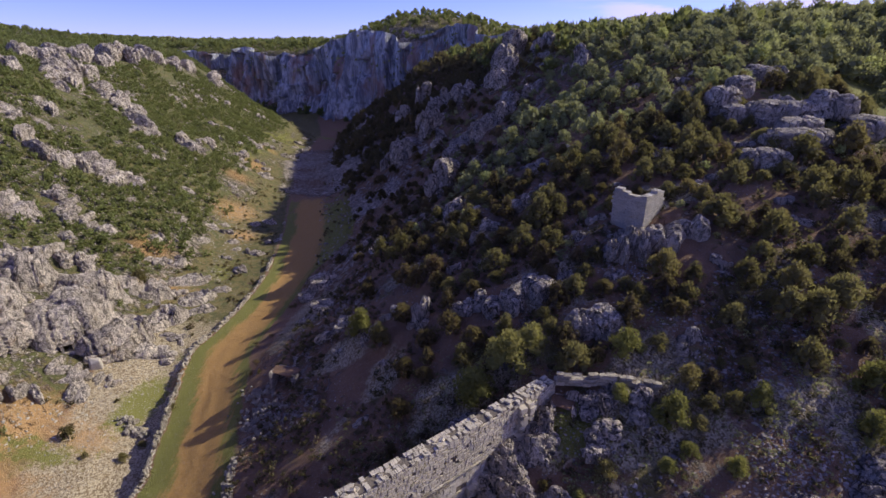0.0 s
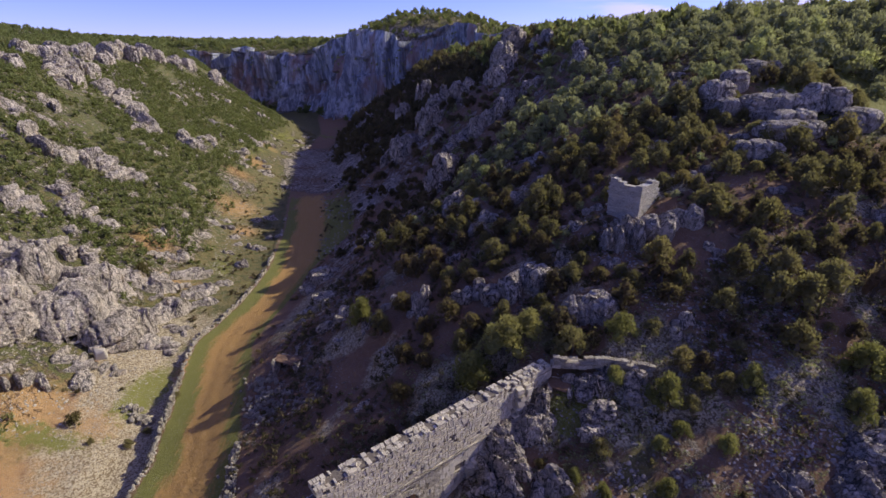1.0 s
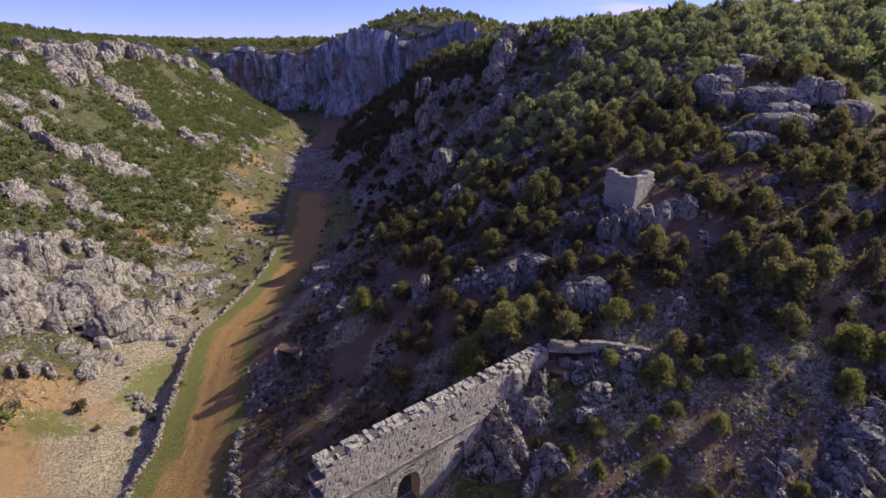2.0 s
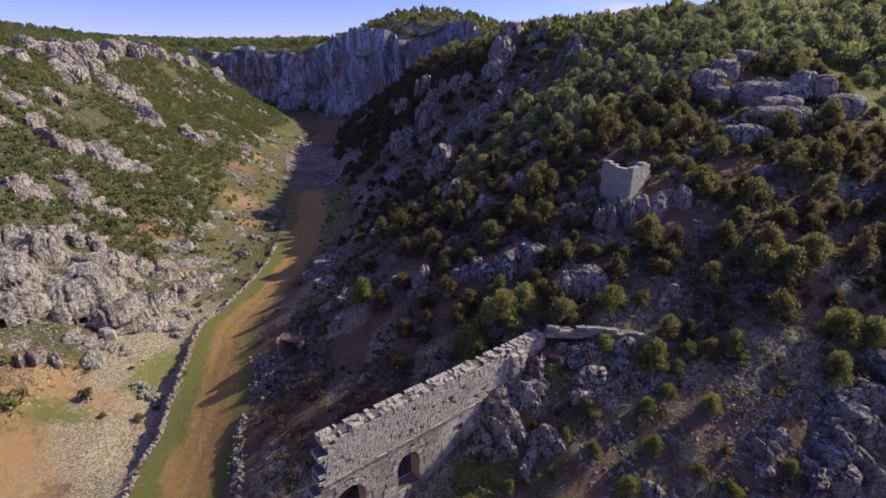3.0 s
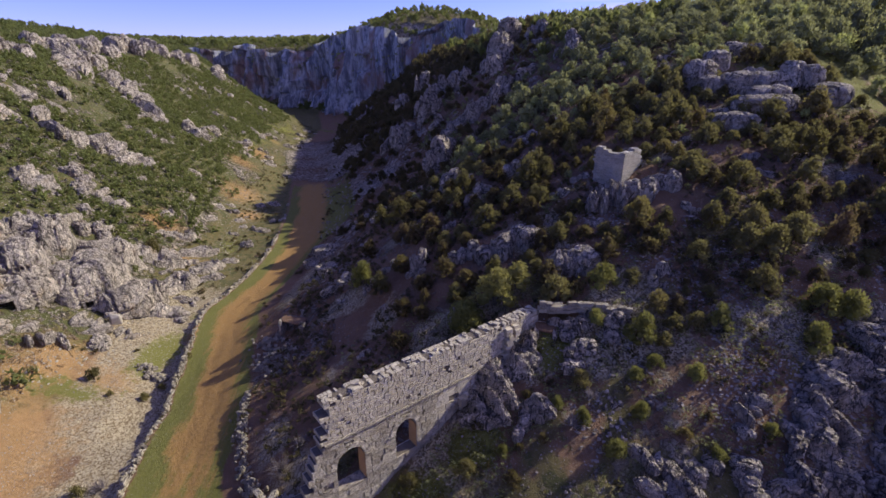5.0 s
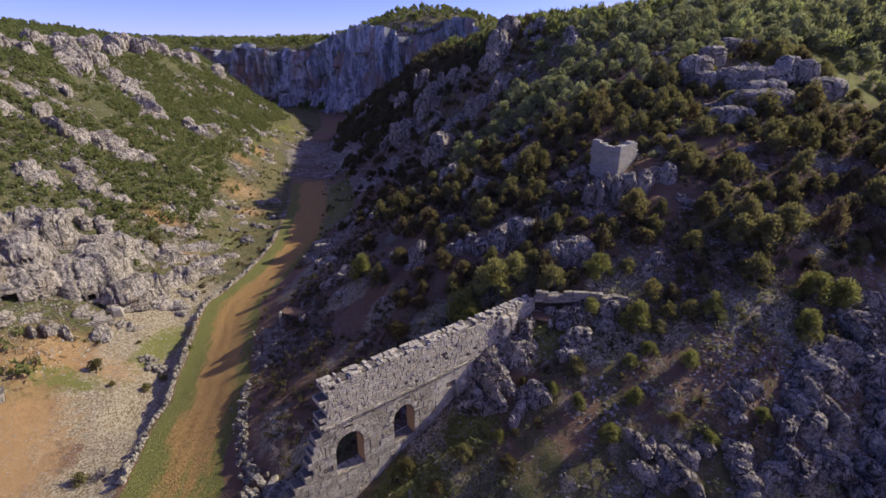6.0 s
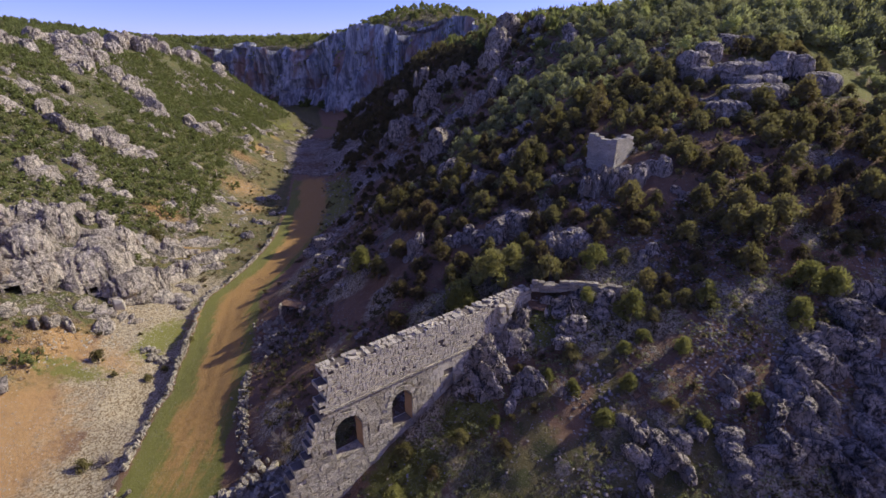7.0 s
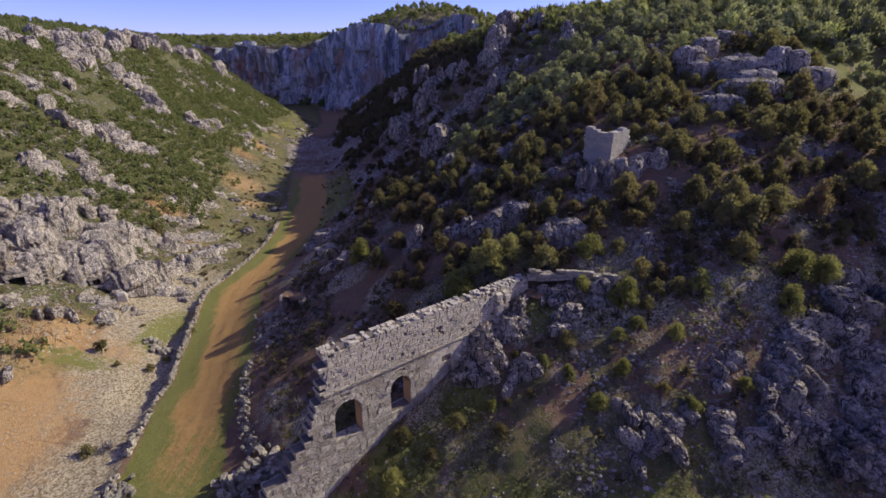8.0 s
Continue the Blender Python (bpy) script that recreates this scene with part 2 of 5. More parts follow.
def make_ground():
    m = Nodes("ground_cover", 0.95)
    v = m.coords()
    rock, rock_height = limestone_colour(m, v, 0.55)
    n1, n2, n3 = m.noise(v, 0.25, 5), m.noise(v, 1.3, 6, 0.65), m.noise(v, 7, 6, 0.7)
    soil = m.mix(n2, (0.175, 0.090, 0.047), (0.34, 0.195, 0.108))
    soil = m.mix(m.ramp(n3, 0.52, 0.72, 0, 0.8), soil, (0.30, 0.215, 0.165))
    herb = m.mix(n2, (0.112, 0.092, 0.030), (0.235, 0.185, 0.066))
    herb = m.mix(m.ramp(n3, 0.55, 0.75, 0, 0.8), herb, (0.30, 0.24, 0.13))
    lush = m.attribute("herb")
    base = m.mix(m.ramp(m.math("ADD", n1, m.math("MULTIPLY", m.math("SUBTRACT", lush, 0.5), 0.7)), 0.40, 0.56), soil, herb)
    tufts = m.math("ADD", m.noise(v, 0.9, 6, 0.65), m.math("MULTIPLY", m.math("SUBTRACT", lush, 0.7), 0.35))
    base = m.mix(m.ramp(tufts, 0.46, 0.60, 0, 0.85), base, m.mix(n3, (0.045, 0.055, 0.015), (0.13, 0.14, 0.04)))
    rocky = m.math("ADD", m.attribute("rocky"), m.math("MULTIPLY", m.math("SUBTRACT", n2, 0.5), 1.6))
    base = m.mix(m.ramp(rocky, 0.42, 0.60), base, rock)
    gravel = m.mix(m.ramp(m.cells(v, 8.5), 0.2, 0.8), (0.215, 0.155, 0.08), (0.64, 0.53, 0.345))
    gravel = m.mix(m.ramp(n3, 0.5, 0.8, 0, 0.7), gravel, (0.30, 0.20, 0.11))
    pebbles = m.math("ADD", m.attribute("gravel"), m.math("MULTIPLY", m.math("SUBTRACT", n2, 0.5), 0.8))
    base = m.mix(m.ramp(pebbles, 0.35, 0.7, 0, 0.9), base, gravel)
    orange = m.math("ADD", m.attribute("orange"), m.math("MULTIPLY", m.math("SUBTRACT", n2, 0.5), 1.3))
    base = m.mix(m.ramp(orange, 0.12, 0.85, 0, 0.92), base, m.mix(n3, (0.42, 0.205, 0.062), (0.62, 0.38, 0.16)))
    green = m.math("ADD", m.attribute("grass"), m.math("MULTIPLY", m.math("SUBTRACT", n2, 0.5), 1.3))
    grass = m.mix(n3, (0.118, 0.128, 0.018), (0.285, 0.265, 0.058))
    base = m.mix(m.ramp(green, 0.35, 0.65), base, grass)
    lanes = m.noise(m.stretch(v, (1.0, 0.10, 1.0)), 2.2, 5, 0.6)
    track = m.math("ADD", m.attribute("track"), m.math("MULTIPLY", m.math("SUBTRACT", n2, 0.5), 0.9))
    track = m.math("ADD", track, m.math("MULTIPLY", m.math("SUBTRACT", lanes, 0.5), 1.5))
    dirt = m.mix(m.noise(v, 2.6, 6, 0.7), (0.345, 0.172, 0.044), (0.56, 0.325, 0.098))
    base = m.mix(m.ramp(track, 0.15, 0.78), base, dirt)
    grit = m.noise(v, 19, 4, 0.75)
    base = m.mix(m.ramp(grit, 0.52, 0.68, 0, 0.8), base, m.mix(0.5, base, (0.06, 0.05, 0.035)))
    base = m.mix(m.ramp(m.noise(v, 11, 3, 0.7), 0.58, 0.67, 0, 0.6), base, (0.43, 0.36, 0.29))
    hgt = m.math("ADD", m.math("MULTIPLY", m.math("ADD", n3, m.math("MULTIPLY", grit, 0.5)), 0.6), m.math("MULTIPLY", rock_height, m.ramp(rocky, 0.42, 0.6)))
    return m.done(base, m.bump(hgt, 0.26, 1.0))


def make_leaf(name, dark, light, dry, use_tint):
    m = Nodes(name, 0.75)
    m.shader.inputs["Specular IOR Level"].default_value = 0.08
    r = m.attribute("tint") if use_tint else m.random()
    isl = m.island()
    col = m.mix(r, dark, light)
    col = m.mix(m.ramp(r, 0.86, 1.0, 0, 0.8), col, dry)
    col = m.mix(m.ramp(isl, 0.0, 1.0, 0.0, 0.35), col, m.mix(0.5, light, dry))
    mat = m.done(col)
    thin = m.tree.nodes.new("ShaderNodeBsdfTranslucent")
    m.put(thin.inputs["Color"], m.mix(0.30, col, (0.36, 0.34, 0.08)))
    both = m.tree.nodes.new("ShaderNodeMixShader")
    both.inputs[0].default_value = 0.5
    m.tree.links.new(m.shader.outputs[0], both.inputs[1])
    m.tree.links.new(thin.outputs[0], both.inputs[2])
    m.tree.links.new(both.outputs[0], m.tree.nodes["Material Output"].inputs["Surface"])
    return mat


def make_bark():
    m = Nodes("bark", 0.9)
    v = m.coords(9)
    return m.done(m.mix(m.noise(v, 12, 5), (0.09, 0.07, 0.05), (0.24, 0.20, 0.16)))


def make_masonry(name, pale=1.0, low=(0.42, 0.35, 0.265), high=(0.72, 0.62, 0.485)):
    m = Nodes(name, 0.93)
    v = m.coords(60)
    r = m.random()
    col = m.mix(r, tuple(c * pale for c in low), tuple(c * pale for c in high))
    col = m.mix(m.ramp(m.noise(v, 1.6, 5), 0.5, 0.75, 0, 0.55), col, (0.29, 0.26, 0.225))
    col = m.mix(m.ramp(m.noise(v, 0.8, 4), 0.48, 0.72, 0, 0.5), col, (0.52, 0.40, 0.25))
    fine = m.noise(v, 7, 8, 0.75)
    col = m.mix(m.ramp(fine, 0.48, 0.66, 0, 0.8), col, (0.20, 0.18, 0.16))
    pits = m.noise(v, 4.2, 7, 0.78)
    col = m.mix(m.ramp(pits, 0.58, 0.66, 0, 0.9), col, (0.085, 0.07, 0.06))
    return m.done(col, m.bump(m.ramp(pits, 0.52, 0.66, 1, 0), 0.16, 1.0, m.bump(fine, 0.12, 1.0)))


def make_mortar():
    m = Nodes("rubble_core", 0.95)
    v = m.coords()
    n = m.noise(v, 5, 6, 0.7)
    return m.done(m.mix(n, (0.07, 0.055, 0.045), (0.26, 0.21, 0.16)), m.bump(n, 0.10, 1.0))


def make_cliff():
    m = Nodes("cliff_limestone", 0.95)
    v = m.coords()
    streak = m.noise(m.stretch(v, (1, 1, 0.13)), 0.36, 8, 0.7)
    fine = m.noise(m.stretch(v, (1, 1, 0.3)), 0.9, 7, 0.7)
    col = m.mix(m.ramp(streak, 0.40, 0.60), (0.20, 0.21, 0.235), (0.60, 0.60, 0.62))
    col = m.mix(m.ramp(fine, 0.5, 0.7, 0, 0.7), col, (0.17, 0.16, 0.16))
    col = m.mix(m.ramp(m.noise(m.stretch(v, (1, 1, 0.5)), 0.07, 5), 0.50, 0.64, 0, 0.75), col, (0.36, 0.19, 0.13))
    col = m.mix(m.ramp(m.noise(v, 0.2, 5), 0.58, 0.70, 0, 0.7), col, (0.07, 0.08, 0.03))
    return m.done(col, m.bump(m.math("ADD", streak, fine), 1.6, 0.9))


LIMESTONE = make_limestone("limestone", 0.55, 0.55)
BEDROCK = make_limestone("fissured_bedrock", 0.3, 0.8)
GROUND = make_ground()
LEAF = make_leaf("maquis_leaf", (0.118, 0.102, 0.045), (0.275, 0.242, 0.095), (0.25, 0.16, 0.06), False)
LEAF_BRIGHT = make_leaf("broom_leaf", (0.16, 0.16, 0.045), (0.34, 0.33, 0.09), (0.34, 0.30, 0.10), False)
LEAF_BROWN = make_leaf("thorn_leaf", (0.075, 0.054, 0.032), (0.165, 0.122, 0.058), (0.22, 0.13, 0.08), False)
LEAF_FAR = make_leaf("scrub_leaf", (0.130, 0.158, 0.050), (0.235, 0.275, 0.085), (0.30, 0.27, 0.11), True)
BARK = make_bark()
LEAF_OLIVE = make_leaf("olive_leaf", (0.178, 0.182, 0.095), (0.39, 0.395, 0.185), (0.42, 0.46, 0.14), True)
LEAF_DULL = make_leaf("dull_leaf", (0.078, 0.058, 0.036), (0.15, 0.115, 0.058), (0.19, 0.12, 0.08), True)
BRUSH = make_leaf("dry_brush", (0.055, 0.045, 0.028), (0.125, 0.105, 0.055), (0.19, 0.14, 0.09), True)
MASONRY = make_masonry("weathered_ashlar")
TOWER_STONE = make_masonry("grey_tower_stone", 1.05, (0.56, 0.50, 0.43), (0.70, 0.63, 0.55))
RUBBLE = make_masonry("field_rubble", 0.74)
CORE = make_mortar()
CLIFF = make_cliff()


# ---- ground ----
def stations(stops):
    """Grid lines: pairs of place and spacing, between which the spacing changes evenly."""
    out = [stops[0][0]]
    while out[-1] < stops[-1][0]:
        out.append(out[-1] + np.interp(out[-1], [s[0] for s in stops], [s[1] for s in stops]))
    return np.array(out)


gx = stations(((-1600, 90), (-400, 30), (-140, 2.2), (-75, 0.62), (-36, 0.36), (30, 0.36), (60, 0.9), (140, 3), (400, 30), (1600, 90)))
gy = stations(((-600, 60), (-60, 8), (8, 0.5), (20, 0.34), (50, 0.42), (100, 0.9), (180, 1.8), (360, 3), (500, 14), (2600, 120)))
GX, GY = np.meshgrid(gx, gy)
GX, GY = GX.ravel(), GY.ravel()
GZ = land(GX, GY)
off = GX - wall_x(GY)                     # metres to the east of the field wall
near = 1 - smooth(190, 215, GY)
wob = 0.6 * fbm(GX / 4, GY / 4, seed=31, octaves=4)
track = smooth(1.4, 3.6, off + 1.3 * wob) * (1 - smooth(5.0, 8.2, off + 1.3 * wob - 2.2 * smooth(62, 92, GY))) * (1 - smooth(110, 122, GY + 4 * wob))
track = track * (1 - 0.75 * (1 - smooth(17, 29, GY)))
rut = np.exp(-((off - 3.4) / 0.3) ** 2) + np.exp(-((off - 5.0) / 0.3) ** 2)
GZ = GZ - 0.06 * rut * track
grass = smooth(0.2, 0.6, off) * (1 - smooth(7.0, 8.8, off + wob - 7 * smooth(70, 84, GY))) * near * (1 - smooth(112, 122, GY + 4 * wob)) * (1 - 0.35 * smooth(66, 80, GY) * smooth(-0.1, 0.3, fbm(GX / 4, GY / 4, seed=38, octaves=4)))
flat = 1 - smooth(1.0, 2.6, GZ)
patch = fbm(GX / 5, GY / 5, seed=33, octaves=5, gain=0.65)
bed = smooth(0.0, 0.4, -off)
grass = np.maximum(grass, bed * flat * smooth(0.1, 0.5, patch + 0.12 * smooth(35, 45, GY)) * (0.7 - 0.3 * smooth(46, 56, GY)) * smooth(29, 34, GY))
grass = np.maximum(grass, smooth(140, 175, GY) * flat * (0.28 + 0.5 * patch))
for ox, oy, ax, ay, power in ((-31.6, 42, 2.2, 6, 0.95), (-35.5, 33, 5, 2.2, 0.7), (45, 57, 9, 10, 1.1), (54, 63, 8, 6, 0.9), (3, 15.5, 10, 4.5, 0.42), (9, 26, 3, 2.4, 0.8), (-1.5, 17.6, 3.2, 2.6, 1.0), (2.6, 20.4, 2.6, 2.0, 0.9), (-5.5, 14.5, 3.5, 2.5, 1.0), (6, 14, 5, 2.5, 0.8), (13, 13, 4, 2, 0.8), (-36, 74, 3, 7, 0.6), (-49, 207, 9, 5, 1.1), (-58, 150, 6, 18, 0.65), (-61, 185, 8, 12, 0.8), (-20.5, 84, 3.5, 8, 0.7)):
    grass = np.maximum(grass, power * np.exp(-((GX - ox) / ax) ** 2 - ((GY - oy) / ay) ** 2) + 0.25 * patch * (power > 0.55) * np.exp(-((GX - ox) / ax) ** 2 - ((GY - oy) / ay) ** 2))
gravel = bed * flat * (1 - smooth(190, 230, GY)) * smooth(-0.55, -0.05, -patch + 0.2)
gravel = gravel * (1 - 0.75 * smooth(48, 64, GY))
grass = grass * (1 - 0.7 * smooth(95, 120, GY) * smooth(-0.2, 0.15, fbm(GX / 3, GY / 3, seed=39, octaves=4)))
east = smooth(0, 4, off - 8) * (1 - smooth(60, 90, GY))
gravel = np.maximum(gravel, east * smooth(-0.15, 0.45, fbm(GX / 5, GY / 5, seed=37, octaves=4)) * 0.75)
orange = np.zeros_like(GX)
for ox, oy, orad, power in ((-36, 25, 5.5, 1.0), (-34, 20, 5, 1.1), (-40, 21, 7, 1.0), (-38, 34.5, 4.5, 0.95), (-33, 36, 3, 0.6), (-29.6, 46, 1.8, 1.1), (-46, 72, 4, 0.8), (-40, 64, 3, 0.7), (-44, 100, 5, 0.7), (-50, 118, 4, 0.6), (-39, 90, 3, 0.8), (-53, 138, 4, 0.7), (-57, 160, 4, 0.6)):
    orange = np.maximum(orange, power * np.exp(-((GX - ox) ** 2 + ((GY - oy) / 1.3) ** 2) / orad ** 2 * 1.2 + 0.5 * patch))
gravel = gravel * (1 - 0.6 * np.clip(orange, 0, 1))
steep = np.hypot(*np.gradient(GZ.reshape(len(gy), len(gx)), gy, gx)).ravel()
rocky = 0.34 + 0.35 * smooth(0.7, 1.3, steep) + 0.30 * fbm(GX / 7, GY / 7, seed=35, octaves=4) - 0.5 * flat
rocky = rocky + 0.04 * smooth(0, 8, left_foot(GY) - GX) * (1 - smooth(16, 40, left_foot(GY) - GX)) * (1 - smooth(70, 110, GY))
rocky = rocky + 0.10 * smooth(0.5, 2.5, -off) * (1 - smooth(12, 20, -off)) * smooth(46, 52, GY) * (1 - smooth(110, 140, GY))
rocky = rocky + 0.10 * smooth(7.5, 10, off) * smooth(52, 64, GY) * (1 - smooth(7, 12, GZ)) * (1 - smooth(130, 160, GY))
rocky = rocky + 0.75 * smooth(114, 124, GY + 5 * wob) * (1 - smooth(176, 196, GY)) * smooth(-6, -2, off) * (1 - smooth(18, 30, off))
rocky = rocky + 0.55 * np.exp(-((GX + 16.5) / 9) ** 2 - ((GY - 96) / 5) ** 2)
rocky = rocky - 0.06 * smooth(16, 22, GX) * (1 - smooth(30, 38, GY)) * (1 - smooth(60, 70, GX))
herb = np.where(GX < wall_x(GY), 0.72 + 0.26 * smooth(4, 12, left_foot(GY) - GX), 0.27 + 0.4 * smooth(26, 38, GZ) + 0.30 * np.exp(-((GX - 4) / 11) ** 2 - ((GY - 17) / 6) ** 2))
lower = smooth(-6, 2, GX) * (1 - smooth(30, 38, GY)) * smooth(2, 4, GZ) * (1 - smooth(60, 75, GX))
herb = herb + 0.34 * lower * smooth(-0.2, 0.25, fbm(GX / 4, GY / 4, seed=44, octaves=3)) - 0.12 * lower * (1 - np.exp(-((GX - 4) / 11) ** 2 - ((GY - 16) / 5) ** 2))
# tan gravel, thicker by the wall foot, where it also stands in for sunlight
gravel = np.maximum(gravel, lower * (0.20 + 0.45 * fbm(GX / 3, GY / 3, seed=41, octaves=4) + 0.20 * np.exp(-((GX - 3) / 10) ** 2 - ((GY - 17) / 6) ** 2)))
gravel = np.maximum(gravel, 0.45 * smooth(0.05, 0.35, fbm(GX / 5, GY / 7, seed=43, octaves=4)) * smooth(-8, -2, GX) * smooth(26, 32, GY) * (1 - smooth(62, 75, GY)) * smooth(6, 10, GZ) * (1 - smooth(26, 32, GZ)))
herb = np.clip(herb - 0.5 * flat * bed * (1 - smooth(44, 52, GY)), 0, 1)
nx, ny = len(gx), len(gy)
ii = (np.arange(ny - 1)[:, None] * nx + np.arange(nx - 1)[None]).ravel()
ground = big_mesh("ground", np.stack([GX, GY, GZ], 1), np.stack([ii, ii + 1, ii + nx + 1, ii + nx], 1), GROUND,
                  (("herb", herb), ("track", track), ("grass", grass), ("gravel", gravel), ("orange", orange), ("rocky", rocky)), True)
tagged(ground, "stony ochre valley floor and scrubby limestone slopes with a dirt track", "ground", kind="structure")


# ---- far cliffs ----
LEDGES = []                               # places on the far cliffs where scrub may hang


def far_cliff():
    s = np.concatenate([[0], np.cumsum(np.hypot(np.diff(CLIFF_X), np.diff(CLIFF_Y)))])
    u = np.arange(0, s[-1], 0.9)
    v = np.linspace(0, 1, 46)
    U, V = np.meshgrid(u, v)
    rx = np.interp(u, s, CLIFF_X)
    ry = np.interp(u, s, CLIFF_Y)
    rx, ry = (np.convolve(np.pad(a, 9, "edge"), np.ones(19) / 19, "valid") for a in (rx, ry))
    tx, ty = np.gradient(rx), np.gradient(ry)
    ln = np.hypot(tx, ty)
    nxx, nyy = -ty / ln, tx / ln
    top = 33.5 + 7 * fbm(u / 26, u * 0, seed=51, octaves=4) + 8.5 * np.exp(-((rx + 14) / 50) ** 4)
    Z = -2 + V * (top[None] + 2)
    col = np.abs(vnoise(U / 24, V * 0.9, seed=57)) * 9.0 + np.abs(vnoise(U / 10, V * 0.8, seed=52)) * 5.5 + np.abs(vnoise(U / 3.6, V * 1.6, seed=53)) * 3.4 + fbm(U / 2.4, V * 5, seed=54, octaves=4) * 2.4
    ledge = 4.0 * smooth(0.1, 0.35, np.sin(V * 14 + 2 * vnoise(U / 14, 0, seed=55))) * vnoise(U / 8, V * 3, seed=56)
    out = 3.0 - 6.5 * V ** 2 - 4.2 + col + ledge + 5.5 * (1 - V) ** 3
    X = rx[None] + out * nxx[None]
    Y = ry[None] + out * nyy[None]
    LEDGES.extend(zip(X[22:44].ravel()[::7], Y[22:44].ravel()[::7], Z[22:44].ravel()[::7]))
    n, k = U.shape
    i = (np.arange(n - 1)[:, None] * k + np.arange(k - 1)[None]).ravel()
    ob = big_mesh("cliff", np.stack([X.ravel(), Y.ravel(), Z.ravel()], 1), np.stack([i, i + 1, i + k + 1, i + k], 1), CLIFF, shade=False)
    return tagged(ob, "sheer grey limestone canyon wall with dark water streaks", "cliff", kind="structure")


far_cliff()


# ---- rock outcrops ----
TAKEN = []                                  # circles in plan where nothing grows


def outcrop(x, y, length, width, height, turn, count, seed, label, step=0.0, group="", taken=True, rough=1.0, name="rock_outcrop", cleft=0.55, stone=None):
    """Bedrock that stands out of the slope: a fissured, stepped shelf, steep on its low side, as one sheet."""
    step = step or max(0.14, min(0.6, 0.0042 * y + 0.02))
    step = max(step, math.sqrt(length * width * 2.2 / 9000))
    hl, hw = length * 0.62 + 0.4, width * 0.72 + 0.4
    u, v = np.meshgrid(np.arange(-hl, hl + step, step), np.arange(-hw, hw + step, step))
    n, k = u.shape
    u, v = u.ravel(), v.ravel()
    o = seed * 7.31
    size = max(0.7, min(length / max(count, 1), width))
    wu = u + 0.22 * size * fbm(u / size + o, v / size, seed=seed, octaves=3)
    wv = v + 0.22 * size * fbm(u / size, v / size + o, seed=seed + 1, octaves=3)
    rim = 1 - ((np.abs(wu) / (length * 0.5)) ** 2.6 + (np.abs(wv) / (width * 0.5)) ** 2.6) ** (1 / 2.6)
    rim = rim + 0.16 * fbm(u / (0.4 * size) + o, v / (0.4 * size), seed=seed + 2, octaves=3)
    c, s = math.cos(radians(turn)), math.sin(radians(turn))
    X, Y = x + u * c - v * s, y + u * s + v * c
    base = land(X, Y)
    gxx, gyy = (float(land(x + 1.5, y, False) - land(x - 1.5, y, False)), float(land(x, y + 1.5, False) - land(x, y - 1.5, False)))
    g = math.hypot(gxx, gyy) + 1e-6
    up = ((X - x) * gxx + (Y - y) * gyy) / g / (0.5 * width)
    mass = smooth(0.0, 0.34, rim)
    blocks = vnoise(u / size + o, v / size - o, seed=seed + 3)
    joint = np.minimum(np.abs(vnoise(wu / (0.75 * size) + o, wv / (1.9 * size), seed=seed + 4)), np.abs(vnoise(wu / (1.9 * size), wv / (0.7 * size) + o, seed=seed + 5)) * 1.3)
    fine = np.minimum(1, np.abs(vnoise(wu / (0.26 * size), wv / (0.5 * size) - o, seed=seed + 6)) * 3.2)
    lift = height * mass * np.clip(0.66 - 0.34 * np.clip(up, -1, 1) + 0.20 * blocks, 0.12, 1.0)
    terrace = 0.30 * height
    lift = 0.55 * lift + 0.45 * terrace * (np.floor(lift / terrace) + smooth(0.55, 0.95, lift / terrace - np.floor(lift / terrace)))
    lift = lift + mass * 0.13 * height * fbm(u / (0.55 * size) + o, v / (0.55 * size), seed=seed + 11, octaves=3)
    lift = lift * (1 - cleft * np.exp(-(joint / 0.055) ** 2)) - 0.10 * rough * size ** 0.5 * (1 - fine) * mass
    knob = fbm(X / 0.6, Y / 0.6, seed=seed + 8, octaves=4, gain=0.6)
    Z = base - 0.22 + 0.5 * smooth(0, 0.1, mass) * 0.44 + lift + 0.34 * rough * knob * mass * min(1, size * 0.7)
    push = 0.30 * (0.4 + 0.6 * rough) * mass * min(height, 2.5) * 0.5
    X = X + push * vnoise(X / (0.5 * size), Y / (0.5 * size), Z / 0.6 + o, seed=seed + 9) * 0.8
    Y = Y + push * vnoise(X / (0.5 * size) + 9, Y / (0.5 * size), Z / 0.6 - o, seed=seed + 10) * 0.8
    i = (np.arange(n - 1)[:, None] * k + np.arange(k - 1)[None]).ravel()
    quads = np.stack([i, i + 1, i + k + 1, i + k], 1)
    keep = (mass[quads] > 0.004).any(1)
    quads = quads[keep]
    used, inverse = np.unique(quads, return_inverse=True)
    z0 = float(land(x, y))
    ob = big_mesh(name, np.stack([X - x, Y - y, Z - z0], 1)[used], inverse.reshape(-1, 4), stone or LIMESTONE, shade=False)
    ob.location = (x, y, z0)
    if taken:
        TAKEN.append((x, y, 0.40 * length + 0.1))
    return tagged(ob, label, "rock", group)


